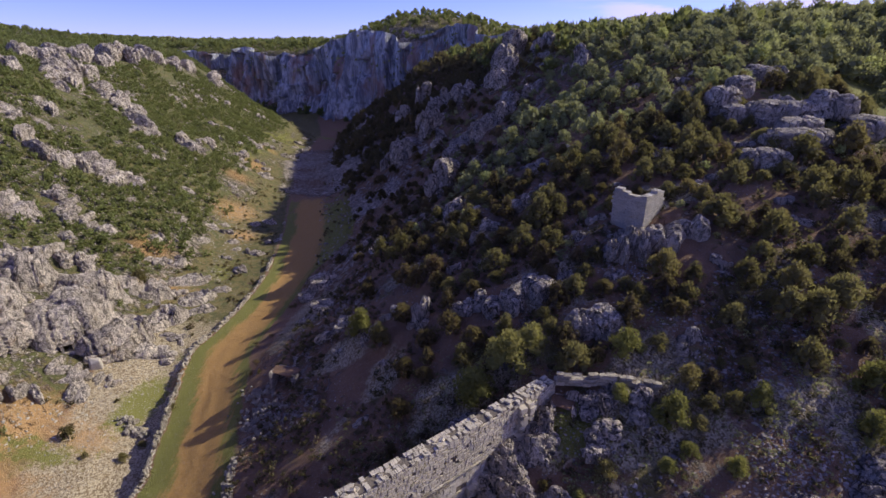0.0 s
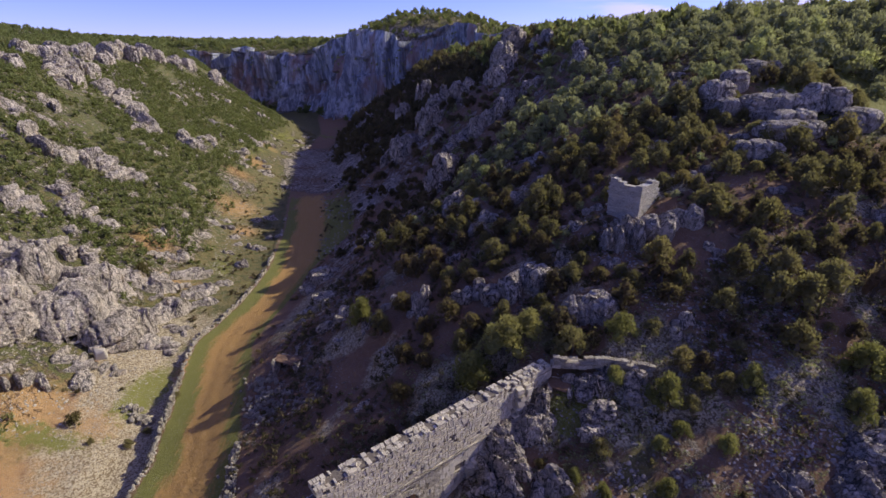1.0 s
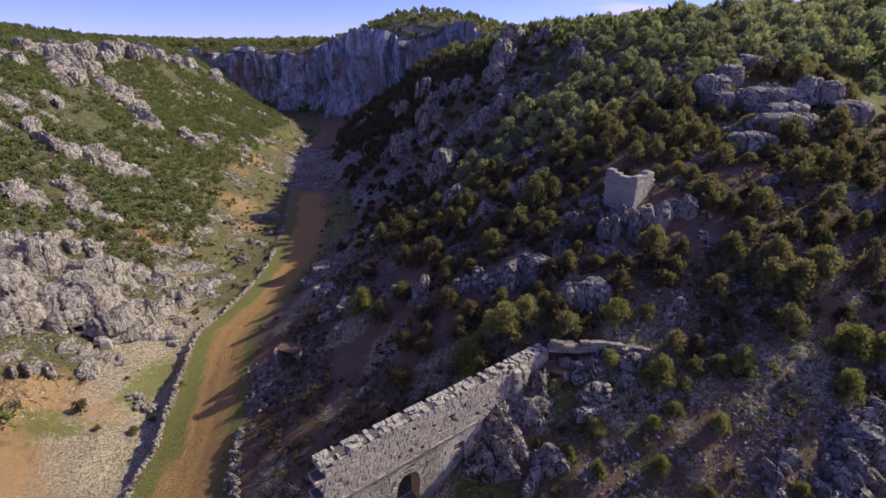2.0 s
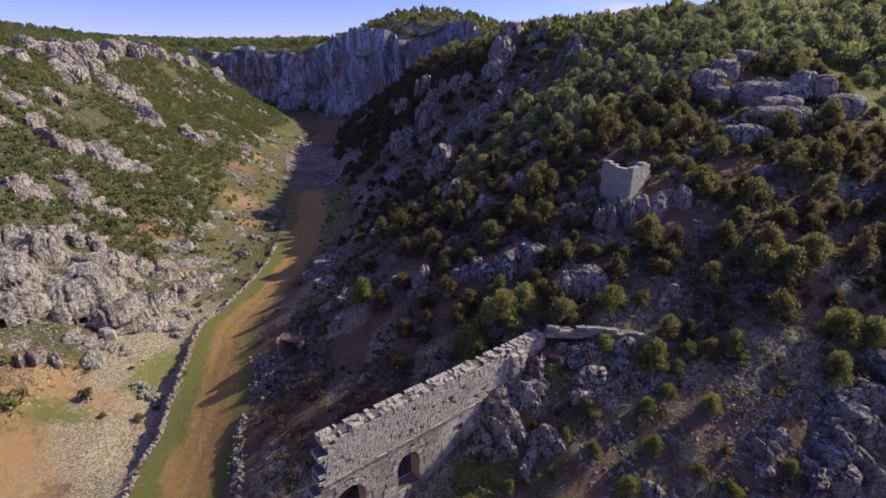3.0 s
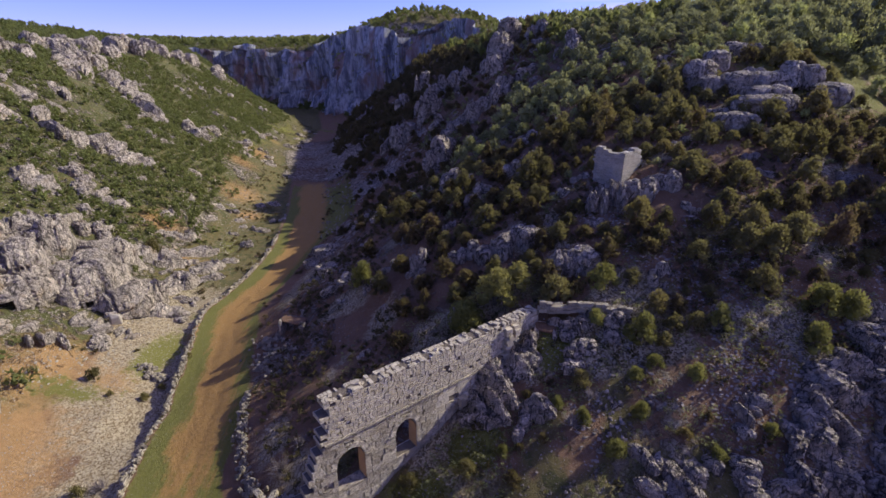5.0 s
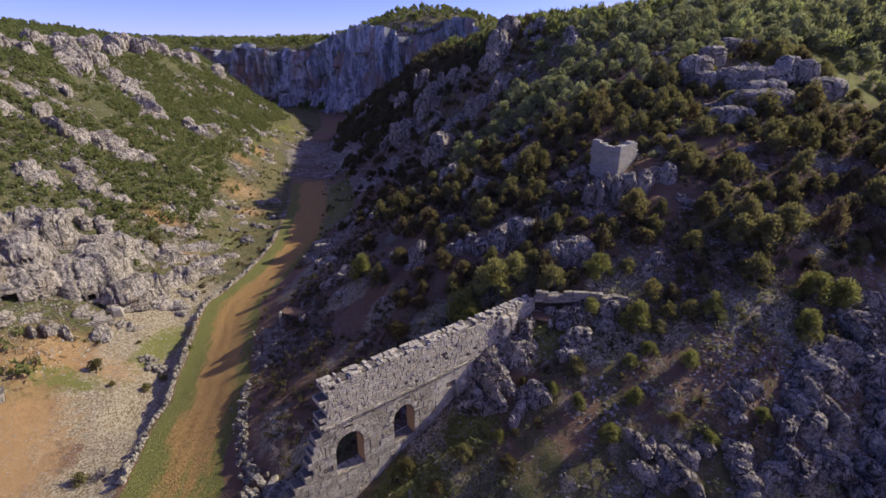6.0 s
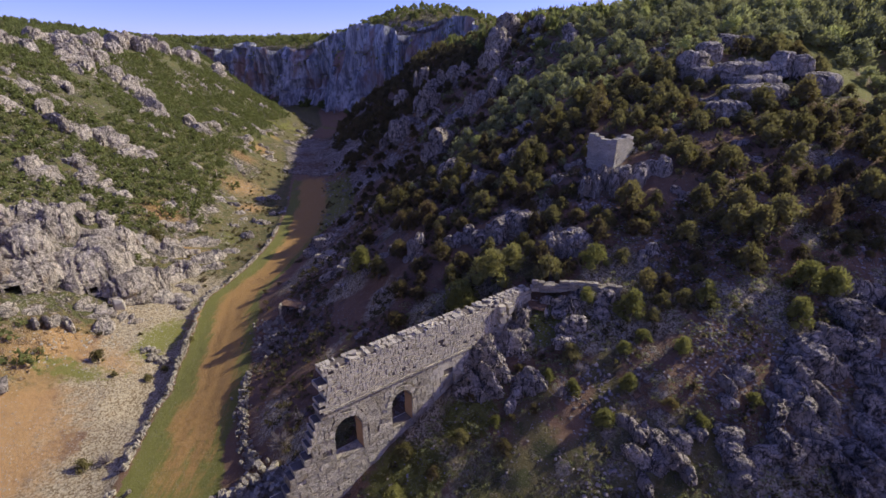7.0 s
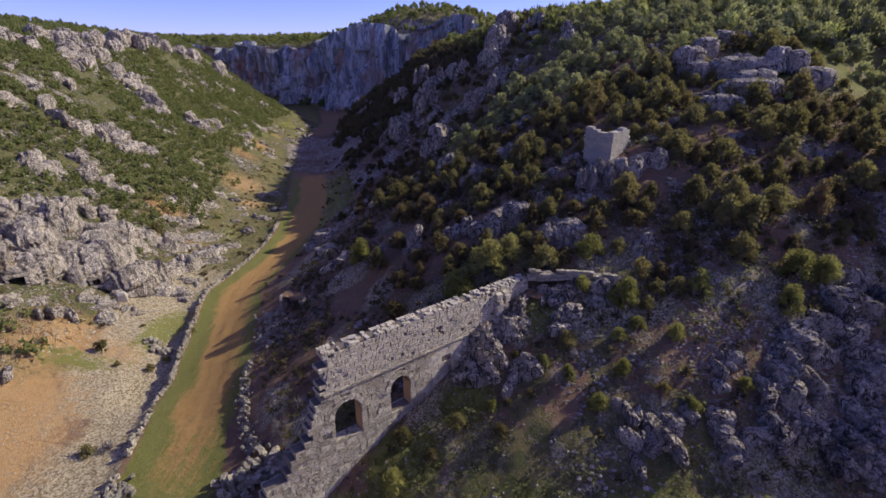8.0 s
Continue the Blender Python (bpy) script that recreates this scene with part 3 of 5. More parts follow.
def cluster(x, y, length, width, height, turn, count, seed, label, group="", name="rock_outcrop", stone=None, taken=True, bites=(), edge=2.7, cut=1.0):
    """Bedrock that stands out of the slope as rounded masses side by side, split by deep fissures."""
    rng = np.random.default_rng(seed)
    z0 = float(land(x, y))
    ob = empty(name, x, y, z0) if count > 1 else None
    for k in range(count):
        t = (k + 0.5) / count - 0.5 + (rng.uniform(-0.12, 0.12) / count)
        a = (0.5 if count == 1 else 0.68 * rng.uniform(0.55, 1.3)) * length / count
        b, hh = width * rng.uniform(0.34, 0.62), height * rng.uniform(0.55, 1.08)
        size = min(a, b)
        v, f = ICO[5 if size > 0.024 * y + 0.2 else 4 if size > 0.010 * y + 0.1 else 3]
        e = edge * rng.uniform(0.85, 1.2)
        q = v * ((np.abs(v) ** e).sum(1) ** (-1 / e))[:, None] * np.array([a, b, hh])
        g = q / size
        o = rng.uniform(0, 60)
        swell = 0.20 * fbm(g[:, 0] / 1.3 + o, g[:, 1] / 1.3, g[:, 2] / 1.6, seed=seed, octaves=3)
        crease = np.minimum(np.abs(vnoise(g[:, 0] / 0.85 + o, g[:, 1] / 0.95, g[:, 2] / 3.4, seed=seed + 1)), 1.5 * np.abs(vnoise(g[:, 0] / 2.4, g[:, 1] / 2.4 + o, g[:, 2] / 0.8, seed=seed + 2)))
        small = np.abs(vnoise(g[:, 0] / 0.34, g[:, 1] / 0.34 - o, g[:, 2] / 0.9, seed=seed + 3))
        q = q * (1 + swell - 0.20 * cut * np.exp(-(crease / 0.075) ** 2) - 0.055 * cut * np.exp(-(small / 0.12) ** 2))[:, None]
        ridge = np.abs(vnoise(q[:, 0] / 0.7 + o, q[:, 1] / 0.7, q[:, 2] / 0.45, seed=seed + 7)) + 0.5 * np.abs(vnoise(q[:, 0] / 0.3, q[:, 1] / 0.3 + o, q[:, 2] / 0.22, seed=seed + 8))
        q = q * (1 - min(0.14, 0.10 / size) * np.clip(1 - 2.2 * ridge, 0, 1))[:, None]
        q = q + min(0.14 * size, 0.19) * np.stack([fbm(q[:, 0] / 0.55 + w, q[:, 1] / 0.55, q[:, 2] / 0.5 + o, seed=seed + 5, octaves=4, gain=0.6) for w in (0, 9, 21)], 1)
        r = radians(turn) + rng.normal(0, 0.5)
        tilt = rng.normal(0, 0.18)
        q = np.stack([q[:, 0], q[:, 1] - tilt * q[:, 2], q[:, 2] + tilt * q[:, 1]], 1)
        u, w = t * length * 0.86, rng.uniform(-0.30, 0.30) * width
        cx = x + u * math.cos(radians(turn)) - w * math.sin(radians(turn))
        cy = y + u * math.sin(radians(turn)) + w * math.cos(radians(turn))
        X, Y = cx + q[:, 0] * math.cos(r) - q[:, 1] * math.sin(r), cy + q[:, 0] * math.sin(r) + q[:, 1] * math.cos(r)
        Z = float(land(cx, cy)) - 0.06 * hh + q[:, 2]
        for bx, by, bturn, bwide, bz, bhigh in bites:            # the tomb chambers cut into the rock
            ca, sa = math.cos(radians(bturn)), math.sin(radians(bturn))
            along, across = -(X - bx) * sa + (Y - by) * ca, (X - bx) * ca + (Y - by) * sa
            back = np.where((np.abs(across) < bwide / 2 + 0.2) & (Z > bz - 0.2) & (Z < bz + bhigh + 0.2) & (along < 2.3) & (along > -1.3), 2.3 - along, 0)
            X, Y = X - back * sa, Y + back * ca
        mass = big_mesh(name if count == 1 else "rock_mass", np.stack([X - x, Y - y, Z - z0], 1), f, stone or LIMESTONE)
        if count == 1:
            ob = mass
            ob.location = (x, y, z0)
        else:
            mass.parent = ob
    if taken:
        TAKEN.append((x, y, 0.40 * length + 0.1))
    return tagged(ob, label, "rock", group)


SUNNY = "pale grey fissured limestone outcrop on the scrubby sunny slope"
RIM = "pale limestone crag along the rim of the sunny hillside"
SHADY = "grey fissured limestone outcrop among dark shrubs on the shaded slope"
# x, y, length, width, height, strike, masses
for i, (x, y, l, w, h, a, n) in enumerate((
        (-59.5, 64.5, 5, 3.5, 3.2, -30, 3), (-57, 71, 6.5, 2.6, 2.2, -25, 3), (-53.5, 70.5, 3.2, 2, 1.6, -20, 2),
        (-66, 83, 7, 4, 4.2, 20, 3), (-61.5, 87, 8.5, 4, 3.6, -25, 4), (-57.8, 88.5, 4, 3, 2.6, -40, 2),
        (-62.5, 120.5, 6, 3.5, 4.8, -50, 2), (-79, 124, 8, 4.5, 5, -30, 3), (-72.5, 119, 7, 3.5, 4.5, -60, 3),
        (-68, 117, 3.6, 2.6, 3, -40, 2), (-72, 77, 3.2, 2.4, 2.2, 0, 2), (-75, 97, 3, 2.2, 2.4, 0, 2), (-50, 60, 5.5, 3, 2, 10, 3))):
    cluster(x, y, l * 1.25, w * 1.3, h * 0.62, a, n + 3, 100 + i, SUNNY, edge=2.6, cut=1.4, group="outcrops on the sunny slope")
for i, (x, y, l, w, h, a, n) in enumerate((
        (-94, 127, 13, 6, 6.5, 20, 4), (-89, 121, 7, 5, 6.5, -50, 3), (-98, 143, 14, 6, 6, 60, 4), (-101, 160, 13, 6, 8, 60, 4),
        (-100, 176, 12, 6, 8, 80, 4), (-91, 104, 9, 6, 6, 40, 3), (-98, 103, 9, 6, 5, 20, 3), (-96, 191, 13, 5, 5, 100, 4),
        (-91, 207, 15, 4.5, 4.5, 105, 4), (-87, 119, 5, 4, 5, 0, 2), (-84, 112, 4, 3, 3.5, -40, 2))):
    cluster(x, y, l * 1.25, w * 1.1, h * 0.62, a, n + 2, 200 + i, RIM, edge=3.0, cut=1.5, group="crags on the rim")
for i, (x, y, l, w, h, a, n) in enumerate((
        (6.2, 38.0, 4.8, 2.4, 1.9, 10, 3), (-2, 40.2, 1.7, 1.3, 2.4, 0, 1), (2.6, 38.3, 2.4, 1.5, 1.8, 20, 2), (4.6, 50.3, 2.6, 1.6, 2.0, 0, 2),
        (0.4, 79, 4.2, 3.0, 4.2, 70, 2), (-7.5, 108, 7, 5, 5.5, 60, 3), (-11, 113, 6, 4.5, 4.6, 40, 3), (-4, 117, 7, 5, 5.5, 60, 3), (3, 93, 6, 3.4, 3.6, 40, 3),
        (7.5, 93, 8, 3.6, 3.8, 40, 4), (12, 97, 5.5, 3.6, 3.8, 40, 3), (12, 108, 9, 5.5, 7, 60, 4), (24.5, 94, 8, 4.2, 4.8, 50, 4), (-1, 101, 3.5, 2.6, 4, 30, 2),
        (8.6, 51.5, 2.2, 1.6, 1.6, 0, 1), (1.5, 60, 2.6, 1.8, 1.8, 30, 2), (11.5, 60, 2.4, 1.6, 1.6, 0, 2), (-11, 44, 3.0, 1.6, 1.0, 50, 2), (-14.5, 52, 4, 2.5, 1.0, 60, 3), (-17, 62, 6, 3, 1.3, 80, 3),
        (38.0, 56, 8.0, 3.6, 1.8, 10, 4), (41, 66, 6, 3.6, 1.6, 10, 3))):
    cluster(x, y, l * (1.2 if y < 85 else 0.8), w * (1.3 if y < 85 else 0.8), h * (0.72 if y < 85 else 0.6), a, n + 1, 300 + i, SHADY, stone=BEDROCK, group="outcrops on the shaded slope")
cluster(11.4, 33.2, 3.4, 2.6, 2.3, 15, 2, 402, "large rounded grey limestone boulder above the ruined wall")
cluster(17.4, 40.2, 5.4, 1.9, 1.25, -10, 5, 401, "jagged grey limestone crag that carries the ruined tower", cut=1.4)
cluster(16.3, 39.0, 5.0, 1.9, 2.1, -14, 5, 404, "broken grey limestone steps below the tower crag", cut=1.3)
cluster(20.4, 39.6, 4.0, 2.4, 1.5, 10, 4, 403, "broken limestone ledge beside the tower crag")


def rock_block(x, y, w, d, h, turn, seed):
    """A big rounded block of bedrock with a fissured, weathered skin."""
    w, d, h = 0.88 * w, 0.9 * d, 0.66 * h
    v, f = ICO[5]
    r = (np.abs(v) ** 3.2).sum(1) ** (-1 / 3.2)
    p = v * r[:, None] * np.array([w, d, h]) * 0.5
    p = p * (1 + 0.10 * fbm(p[:, 0] / 1.3, p[:, 1] / 1.3, p[:, 2] / 1.0, seed=seed, octaves=4)[:, None])
    crease = np.minimum(np.abs(vnoise(p[:, 0] / 1.6, p[:, 1] / 2.5, p[:, 2] / 3.0 + seed, seed=seed + 1)), np.abs(vnoise(p[:, 0] / 4.0, p[:, 1] / 3.0 + seed, p[:, 2] / 0.9, seed=seed + 2)) * 1.4)
    p = p * (1 - 0.24 * np.exp(-(crease / 0.06) ** 2))[:, None]
    p = p + 0.12 * np.stack([fbm(p[:, 0] / 0.5 + o, p[:, 1] / 0.5, p[:, 2] / 0.4, seed=seed + 5, octaves=3) for o in (0, 9, 21)], 1)
    ob = big_mesh("rock_outcrop", p, f, LIMESTONE)
    ob.location = (x, y, float(land(x, y)) + 0.24 * h)
    ob.rotation_euler = (0.06, -0.05, radians(turn))
    TAKEN.append((x, y, 0.24 * w))
    tagged(ob, "big rounded pale limestone block in stepped bedrock", "rock", "stepped blocks of the upper slope")


for i, (x, y, w, d, h, a) in enumerate(((31.9, 58.5, 4.6, 3.4, 5.4, 20), (34.7, 60.5, 3.4, 3.0, 4.8, 10), (35.6, 55.6, 5.8, 3.6, 3.8, -8), (38.7, 54.9, 5.6, 3.4, 3.8, 6), (40.8, 54.8, 3.0, 2.8, 5.4, 20), (42.2, 53.6, 2.9, 2.6, 5.0, -12),
                                        (36.8, 52.0, 5.2, 3.0, 3.2, 4), (34.8, 49.8, 6.4, 3.2, 3.0, -14), (30.8, 47.0, 5.2, 3.0, 3.0, -20), (42.6, 50.6, 5.0, 3.4, 4.0, 15), (32.2, 56.4, 3.4, 2.6, 3.4, 0), (37.2, 49.4, 3.0, 2.2, 2.6, 25))):
    rock_block(x, y, w, d, h, a, 1500 + 3 * i)
COLUMN = "tall fluted limestone pillar standing out of dark scrub"
for i, (x, y, l, w, h) in enumerate(((-8.6, 106.5, 3.6, 3.2, 7.0), (-3.0, 108.5, 5.0, 3.6, 8.0), (-0.3, 74.5, 4.2, 2.8, 6.0), (2.8, 90.0, 5.4, 3.0, 2.6), (7.6, 89.5, 6.6, 3.2, 4.2), (11.6, 91.0, 5.0, 3.2, 4.2),
                                     (13.2, 93.5, 2.2, 2.0, 4.0), (4.6, 114.0, 4.8, 3.6, 6.0), (-0.6, 118.5, 4.2, 3.4, 6.5), (-6.0, 140.0, 4.5, 4.0, 6.5), (14.5, 117.0, 8.0, 4.2, 6.0), (-13.0, 112.0, 2.6, 2.2, 3.6),
                                     (-11.0, 137.0, 4.0, 3.4, 6.0), (17.0, 95.0, 5.0, 2.6, 2.8), (21.0, 112.0, 5.0, 3.5, 4.5))):
    cluster(x, y, l * 1.05, w * 1.1, 0.86 * h, 35, 2, 420 + i, COLUMN, "pillars on the far flank", cut=1.5, stone=BEDROCK)
LOWER = "dark fissured limestone bedrock at the foot of the shaded slope"
for i, (x, y, l, w, h, a, n) in enumerate((
        (24.0, 20.3, 3.4, 2.2, 2.2, 40, 2), (26.2, 21.4, 2.6, 2.2, 2.4, 70, 2), (23.6, 18.6, 3.0, 2.6, 1.8, 20, 2), (22.2, 16.6, 3.4, 2.6, 2.0, 60, 3),
        (30.6, 23.6, 4.0, 3.2, 2.4, 30, 3), (29.5, 20.0, 3.6, 3.0, 2.2, 80, 2), (26.5, 16.0, 4.5, 3.2, 2.2, 20, 3), (29.5, 16.3, 4.0, 3.2, 2.2, 60, 3), (14.0, 16.0, 3.0, 2.0, 1.3, 20, 3),
        (15.8, 17.0, 2.4, 1.6, 1.0, 50, 2), (19.8, 19.4, 2.4, 1.5, 1.0, 30, 2), (13.4, 18.0, 2.2, 1.4, 0.9, 0, 2), (18.4, 16.2, 2.6, 1.8, 1.1, 70, 2))):
    cluster(x, y, l * 1.25, w * 1.25, h * 0.60, a, n + 2, 500 + i, LOWER, stone=BEDROCK, cut=1.3, group="bedrock of the lower slope")
for i, (x, y, l, w, h, a, n) in enumerate((
        (4.6, 24.2, 3.6, 2.2, 2.4, 40, 3), (3.4, 22.6, 2.6, 1.8, 1.8, 40, 2), (6.2, 25.6, 2.4, 2.0, 2.2, 30, 2), (6.3, 21.4, 2.2, 1.5, 1.4, 20, 2), (10.0, 27.4, 1.8, 1.3, 1.4, 20, 2),
        (10.2, 24.6, 1.9, 1.3, 1.2, 60, 1), (12.8, 26.4, 1.6, 1.2, 1.5, 60, 1), (10.8, 27.2, 2.6, 1.3, 1.0, 0, 3))):
    cluster(x, y, l * 1.35, w * 1.4, h * 0.62, a, n + 2, 600 + i, "dark limestone boulder under the ruined masonry wall", group="boulders under the wall", taken=i > 4, stone=BEDROCK, cut=1.3)

rrng = np.random.default_rng(31)
for count, x0, x1, y0, y1, lo, hi, label, group in ((46, -52, -31.5, 47, 100, 1.4, 3.4, SUNNY, "outcrops on the sunny slope"), (95, -98, -46, 62, 200, 1.4, 4.2, SUNNY, "outcrops on the sunny slope"),
                                                    (70, -12, 36, 27, 78, 0.9, 2.4, SHADY, "outcrops on the shaded slope"), (9, -8, 30, 78, 112, 1.4, 3.0, SHADY, "outcrops on the shaded slope")):
    for i in range(count):
        x, y = rrng.uniform(x0, x1), rrng.uniform(y0, y1)
        if x > -30 and (land(x, y, False) < 3 or abs((x + 2.1) * 0.613 - (y - 20.5) * 0.79) < 2.5 or math.hypot(x - 17.6, y - 41.5) < 4):
            continue
        if x < -30 and float(left_foot(y) - x) > 52:
            continue
        l = rrng.uniform(lo, hi)
        build = outcrop if x < -30 and y < 100 and i % 3 else cluster
        build(x, y, l, l * rrng.uniform(0.45, 0.8), l * rrng.uniform(0.18, 0.36), rrng.uniform(-60, 60), int(rrng.integers(2, 5)), 1000 + int(x * 7 + 900) + int(y * 13), label, group=group, stone=BEDROCK if x > -30 else None)

# the crag with the rock-cut tombs: steep masses side by side
CRAG = "tall pale limestone crag with rock-cut tomb doorways"
SHELF = "weathered limestone shelf at the foot of the sunny slope"
for i, (x, y, l, w, h, a, n) in enumerate((
        (-46.0, 47.6, 10.0, 7.0, 6.8, 40, 2), (-40.8, 47.8, 7.5, 5.8, 4.6, 40, 2), (-46.9, 41.3, 8.0, 6.4, 5.2, 42, 2), (-38.4, 51.2, 6.0, 4.2, 3.2, 30, 3),
        (-51.5, 53.5, 9.0, 5.5, 4.4, 30, 3), (-45.4, 56.0, 9.0, 4.4, 2.6, 30, 4), (-37.0, 56.5, 7.5, 4.0, 1.7, 60, 4), (-41.5, 61.5, 8.0, 4.0, 1.8, 30, 4),
        (-54.5, 46.5, 9.0, 6.0, 6.0, 30, 3), (-35.6, 63.5, 6.0, 3.2, 1.2, 60, 4), (-35.8, 49.4, 4.0, 2.6, 1.3, 30, 3), (-39.0, 67.5, 6.5, 3.0, 1.2, 50, 4))):
    if i < 3 or i == 8:
        cluster(x, y, l * 1.15, w * 1.1, h * 0.84, a, n, 700 + i, CRAG, "crags of the tombs", name="rock_crag", edge=2.3, cut=0.8, bites=((-44.7, 39.7, 43, 1.3, 6.2, 1.1), (-40.7, 45.5, 40, 0.8, 3.5, 0.85)))
    else:
        outcrop(x, y, l, w, h, a, n, 700 + i, SHELF, 0.2, "crags of the tombs", name="rock_crag", rough=0.6, cleft=0.4)
for i, (x, y, l, w, h, a, n) in enumerate(((-40.4, 38.0, 3.4, 2.0, 1.7, 25, 3), (-38.6, 42.2, 5.2, 2.2, 1.5, -20, 4), (-44, 36.5, 3, 2, 1.4, 10, 2), (-36, 44, 2.4, 1.4, 0.8, -10, 2))):
    cluster(x, y, l * 1.2, w * 1.5, h * 0.5, a, n + 3, 760 + i, "knobbly grey limestone mound beside ochre soil", group="mounds by the track")


# ---- masonry ----
def box_data(rng, bevel=0.06, rough=0.05):
    """Unit stone from -0.5 to 0.5 with worn, uneven edges: 24 corners."""
    vs, key = [], {}
    for ax in range(3):
        for sg in (-1, 1):
            for a in (-1, 1):
                for b in (-1, 1):
                    p = [0, 0, 0]
                    p[ax] = 0.5 * sg
                    p[(ax + 1) % 3] = a * (0.5 - bevel)
                    p[(ax + 2) % 3] = b * (0.5 - bevel)
                    key[(ax, sg, a, b)] = len(vs)
                    vs.append(p)
    vs = np.array(vs)
    corner = {}
    for i, p in enumerate(vs):
        c = tuple(np.sign(p).astype(int))
        corner.setdefault(c, rng.uniform(-rough, rough, 3))
        vs[i] += corner[c]
    hull = bmesh.new()
    for p in vs:
        hull.verts.new(p)
    bmesh.ops.convex_hull(hull, input=hull.verts)
    hull.verts.index_update()
    v = np.array([q.co[:] for q in hull.verts])
    f = [[q.index for q in g.verts] for g in hull.faces]
    hull.free()
    return v, np.array(f)


BLOCKS = [box_data(np.random.default_rng(40 + i), 0.010, 0.008) for i in range(8)]
ANGULAR = [box_data(np.random.default_rng(80 + i), 0.04, 0.13) for i in range(8)]
COBBLES = [box_data(np.random.default_rng(60 + i), 0.16, 0.12) for i in range(8)]


def shared(name, data, material):
    out = []
    for v, f in data:
        me = bpy.data.meshes.new(name)
        me.from_pydata([tuple(p) for p in v], [], [tuple(g) for g in f])
        me.materials.append(material)
        out.append(me)
    return out


def make_joined_masonry(pale):
    m = Nodes("stones_joined", 0.93)
    v = m.coords()
    col = m.mix(m.island(), tuple(c * pale for c in (0.47, 0.395, 0.295)), tuple(c * pale for c in (0.61, 0.525, 0.40)))
    fine = m.noise(v, 8, 7, 0.7)
    col = m.mix(m.ramp(m.noise(v, 1.6, 5), 0.5, 0.75, 0, 0.55), col, (0.26, 0.25, 0.24))
    col = m.mix(m.ramp(fine, 0.55, 0.75, 0, 0.7), col, (0.18, 0.175, 0.17))
    pits = m.noise(v, 3.4, 6, 0.75)
    col = m.mix(m.ramp(pits, 0.60, 0.70, 0, 0.85), col, (0.12, 0.10, 0.085))
    return m.done(col, m.bump(m.ramp(pits, 0.55, 0.68, 1, 0), 0.10, 0.9, m.bump(fine, 0.06, 0.9)))


def make_orange_ashlar():
    m = Nodes("orange_ashlar", 0.93)
    n = m.noise(m.coords(20), 3, 6, 0.7)
    return m.done(m.mix(n, (0.40, 0.20, 0.08), (0.58, 0.38, 0.20)), m.bump(n, 0.05, 0.8))


def make_pale():
    m = Nodes("pale_hewn_stone", 0.9)
    n = m.noise(m.coords(20), 4, 6, 0.7)
    return m.done(m.mix(n, (0.33, 0.28, 0.23), (0.54, 0.48, 0.41)), m.bump(n, 0.04, 0.8))


ORANGE_STONE, PALE = make_orange_ashlar(), make_pale()
JOINED = make_joined_masonry(1.0)
RUBBLE_JOINED = make_joined_masonry(0.72)
BLOCK_MESH = shared("stone_block", BLOCKS, MASONRY)
RUBBLE_MESH = shared("stone", COBBLES, RUBBLE)
COBBLE_MESH = RUBBLE_MESH
ORANGE_MESH = shared("jamb_stone", BLOCKS, ORANGE_STONE)
TOWER_MESH = shared("stone_block", BLOCKS, TOWER_STONE)
HEAP_MESH = shared("stone", ANGULAR, MASONRY)


class Masonry:
    """Stones of one wall: single ones as parts, the rest joined."""

    def __init__(self, thing, data, meshes, rng):
        self.thing, self.data, self.meshes, self.rng = thing, data, meshes, rng
        self.vs, self.fs, self.n = [], [], 0

    def single(self, name, m):
        ob = new(name, self.meshes[self.rng.integers(len(self.meshes))])
        ob.parent = self.thing
        ob.matrix_basis = Matrix.Translation(-self.thing.location) @ m

    def loose(self, m):
        v, f = self.data[self.rng.integers(len(self.data))]
        mm = np.array(m)
        self.vs.append(v @ mm[:3, :3].T + mm[:3, 3] - np.array(self.thing.location))
        self.fs.append(f + self.n)
        self.n += len(v)

    def finish(self, name, label, material=None):
        if self.vs:
            ob = big_mesh(name, np.concatenate(self.vs), np.concatenate(self.fs), material or JOINED)
            ob.parent = self.thing
            tagged(ob, label, kind="stuff")


def placed(origin, angle, s, n, z, size, spin=0.0, tip=0.0):
    """The pose of a stone of that size at s along, n out of and z above a wall that runs at that angle."""
    c, q = math.cos(angle), math.sin(angle)
    x, y = origin[0] + s * c + n * q, origin[1] + s * q - n * c
    return Matrix.LocRotScale((x, y, z), Euler((tip, 0, angle + spin)), Vector(size))


WALL_O, WALL_A = (-2.1, 20.5), math.atan2(0.613, 0.79)
THICK = 0.95
WINDOWS = ((-5.0, -3.06, 5.65, 7.75), (-0.75, 0.88, 5.8, 7.95))      # left, right, sill, springing
LEFT_Z, LEFT_S = (1, 3, 4.4, 4.9, 6.0, 6.5, 6.7, 8.8, 9.0, 9.9, 13), (-12.5, -11.0, -9.6, -8.7, -8.15, -7.5, -6.75, -6.55, -6.05, -5.65, -5.3)


def wall_base(s):
    c, q = math.cos(WALL_A), math.sin(WALL_A)
    return float(land(WALL_O[0] + s * c, WALL_O[1] + s * q)) - 0.7


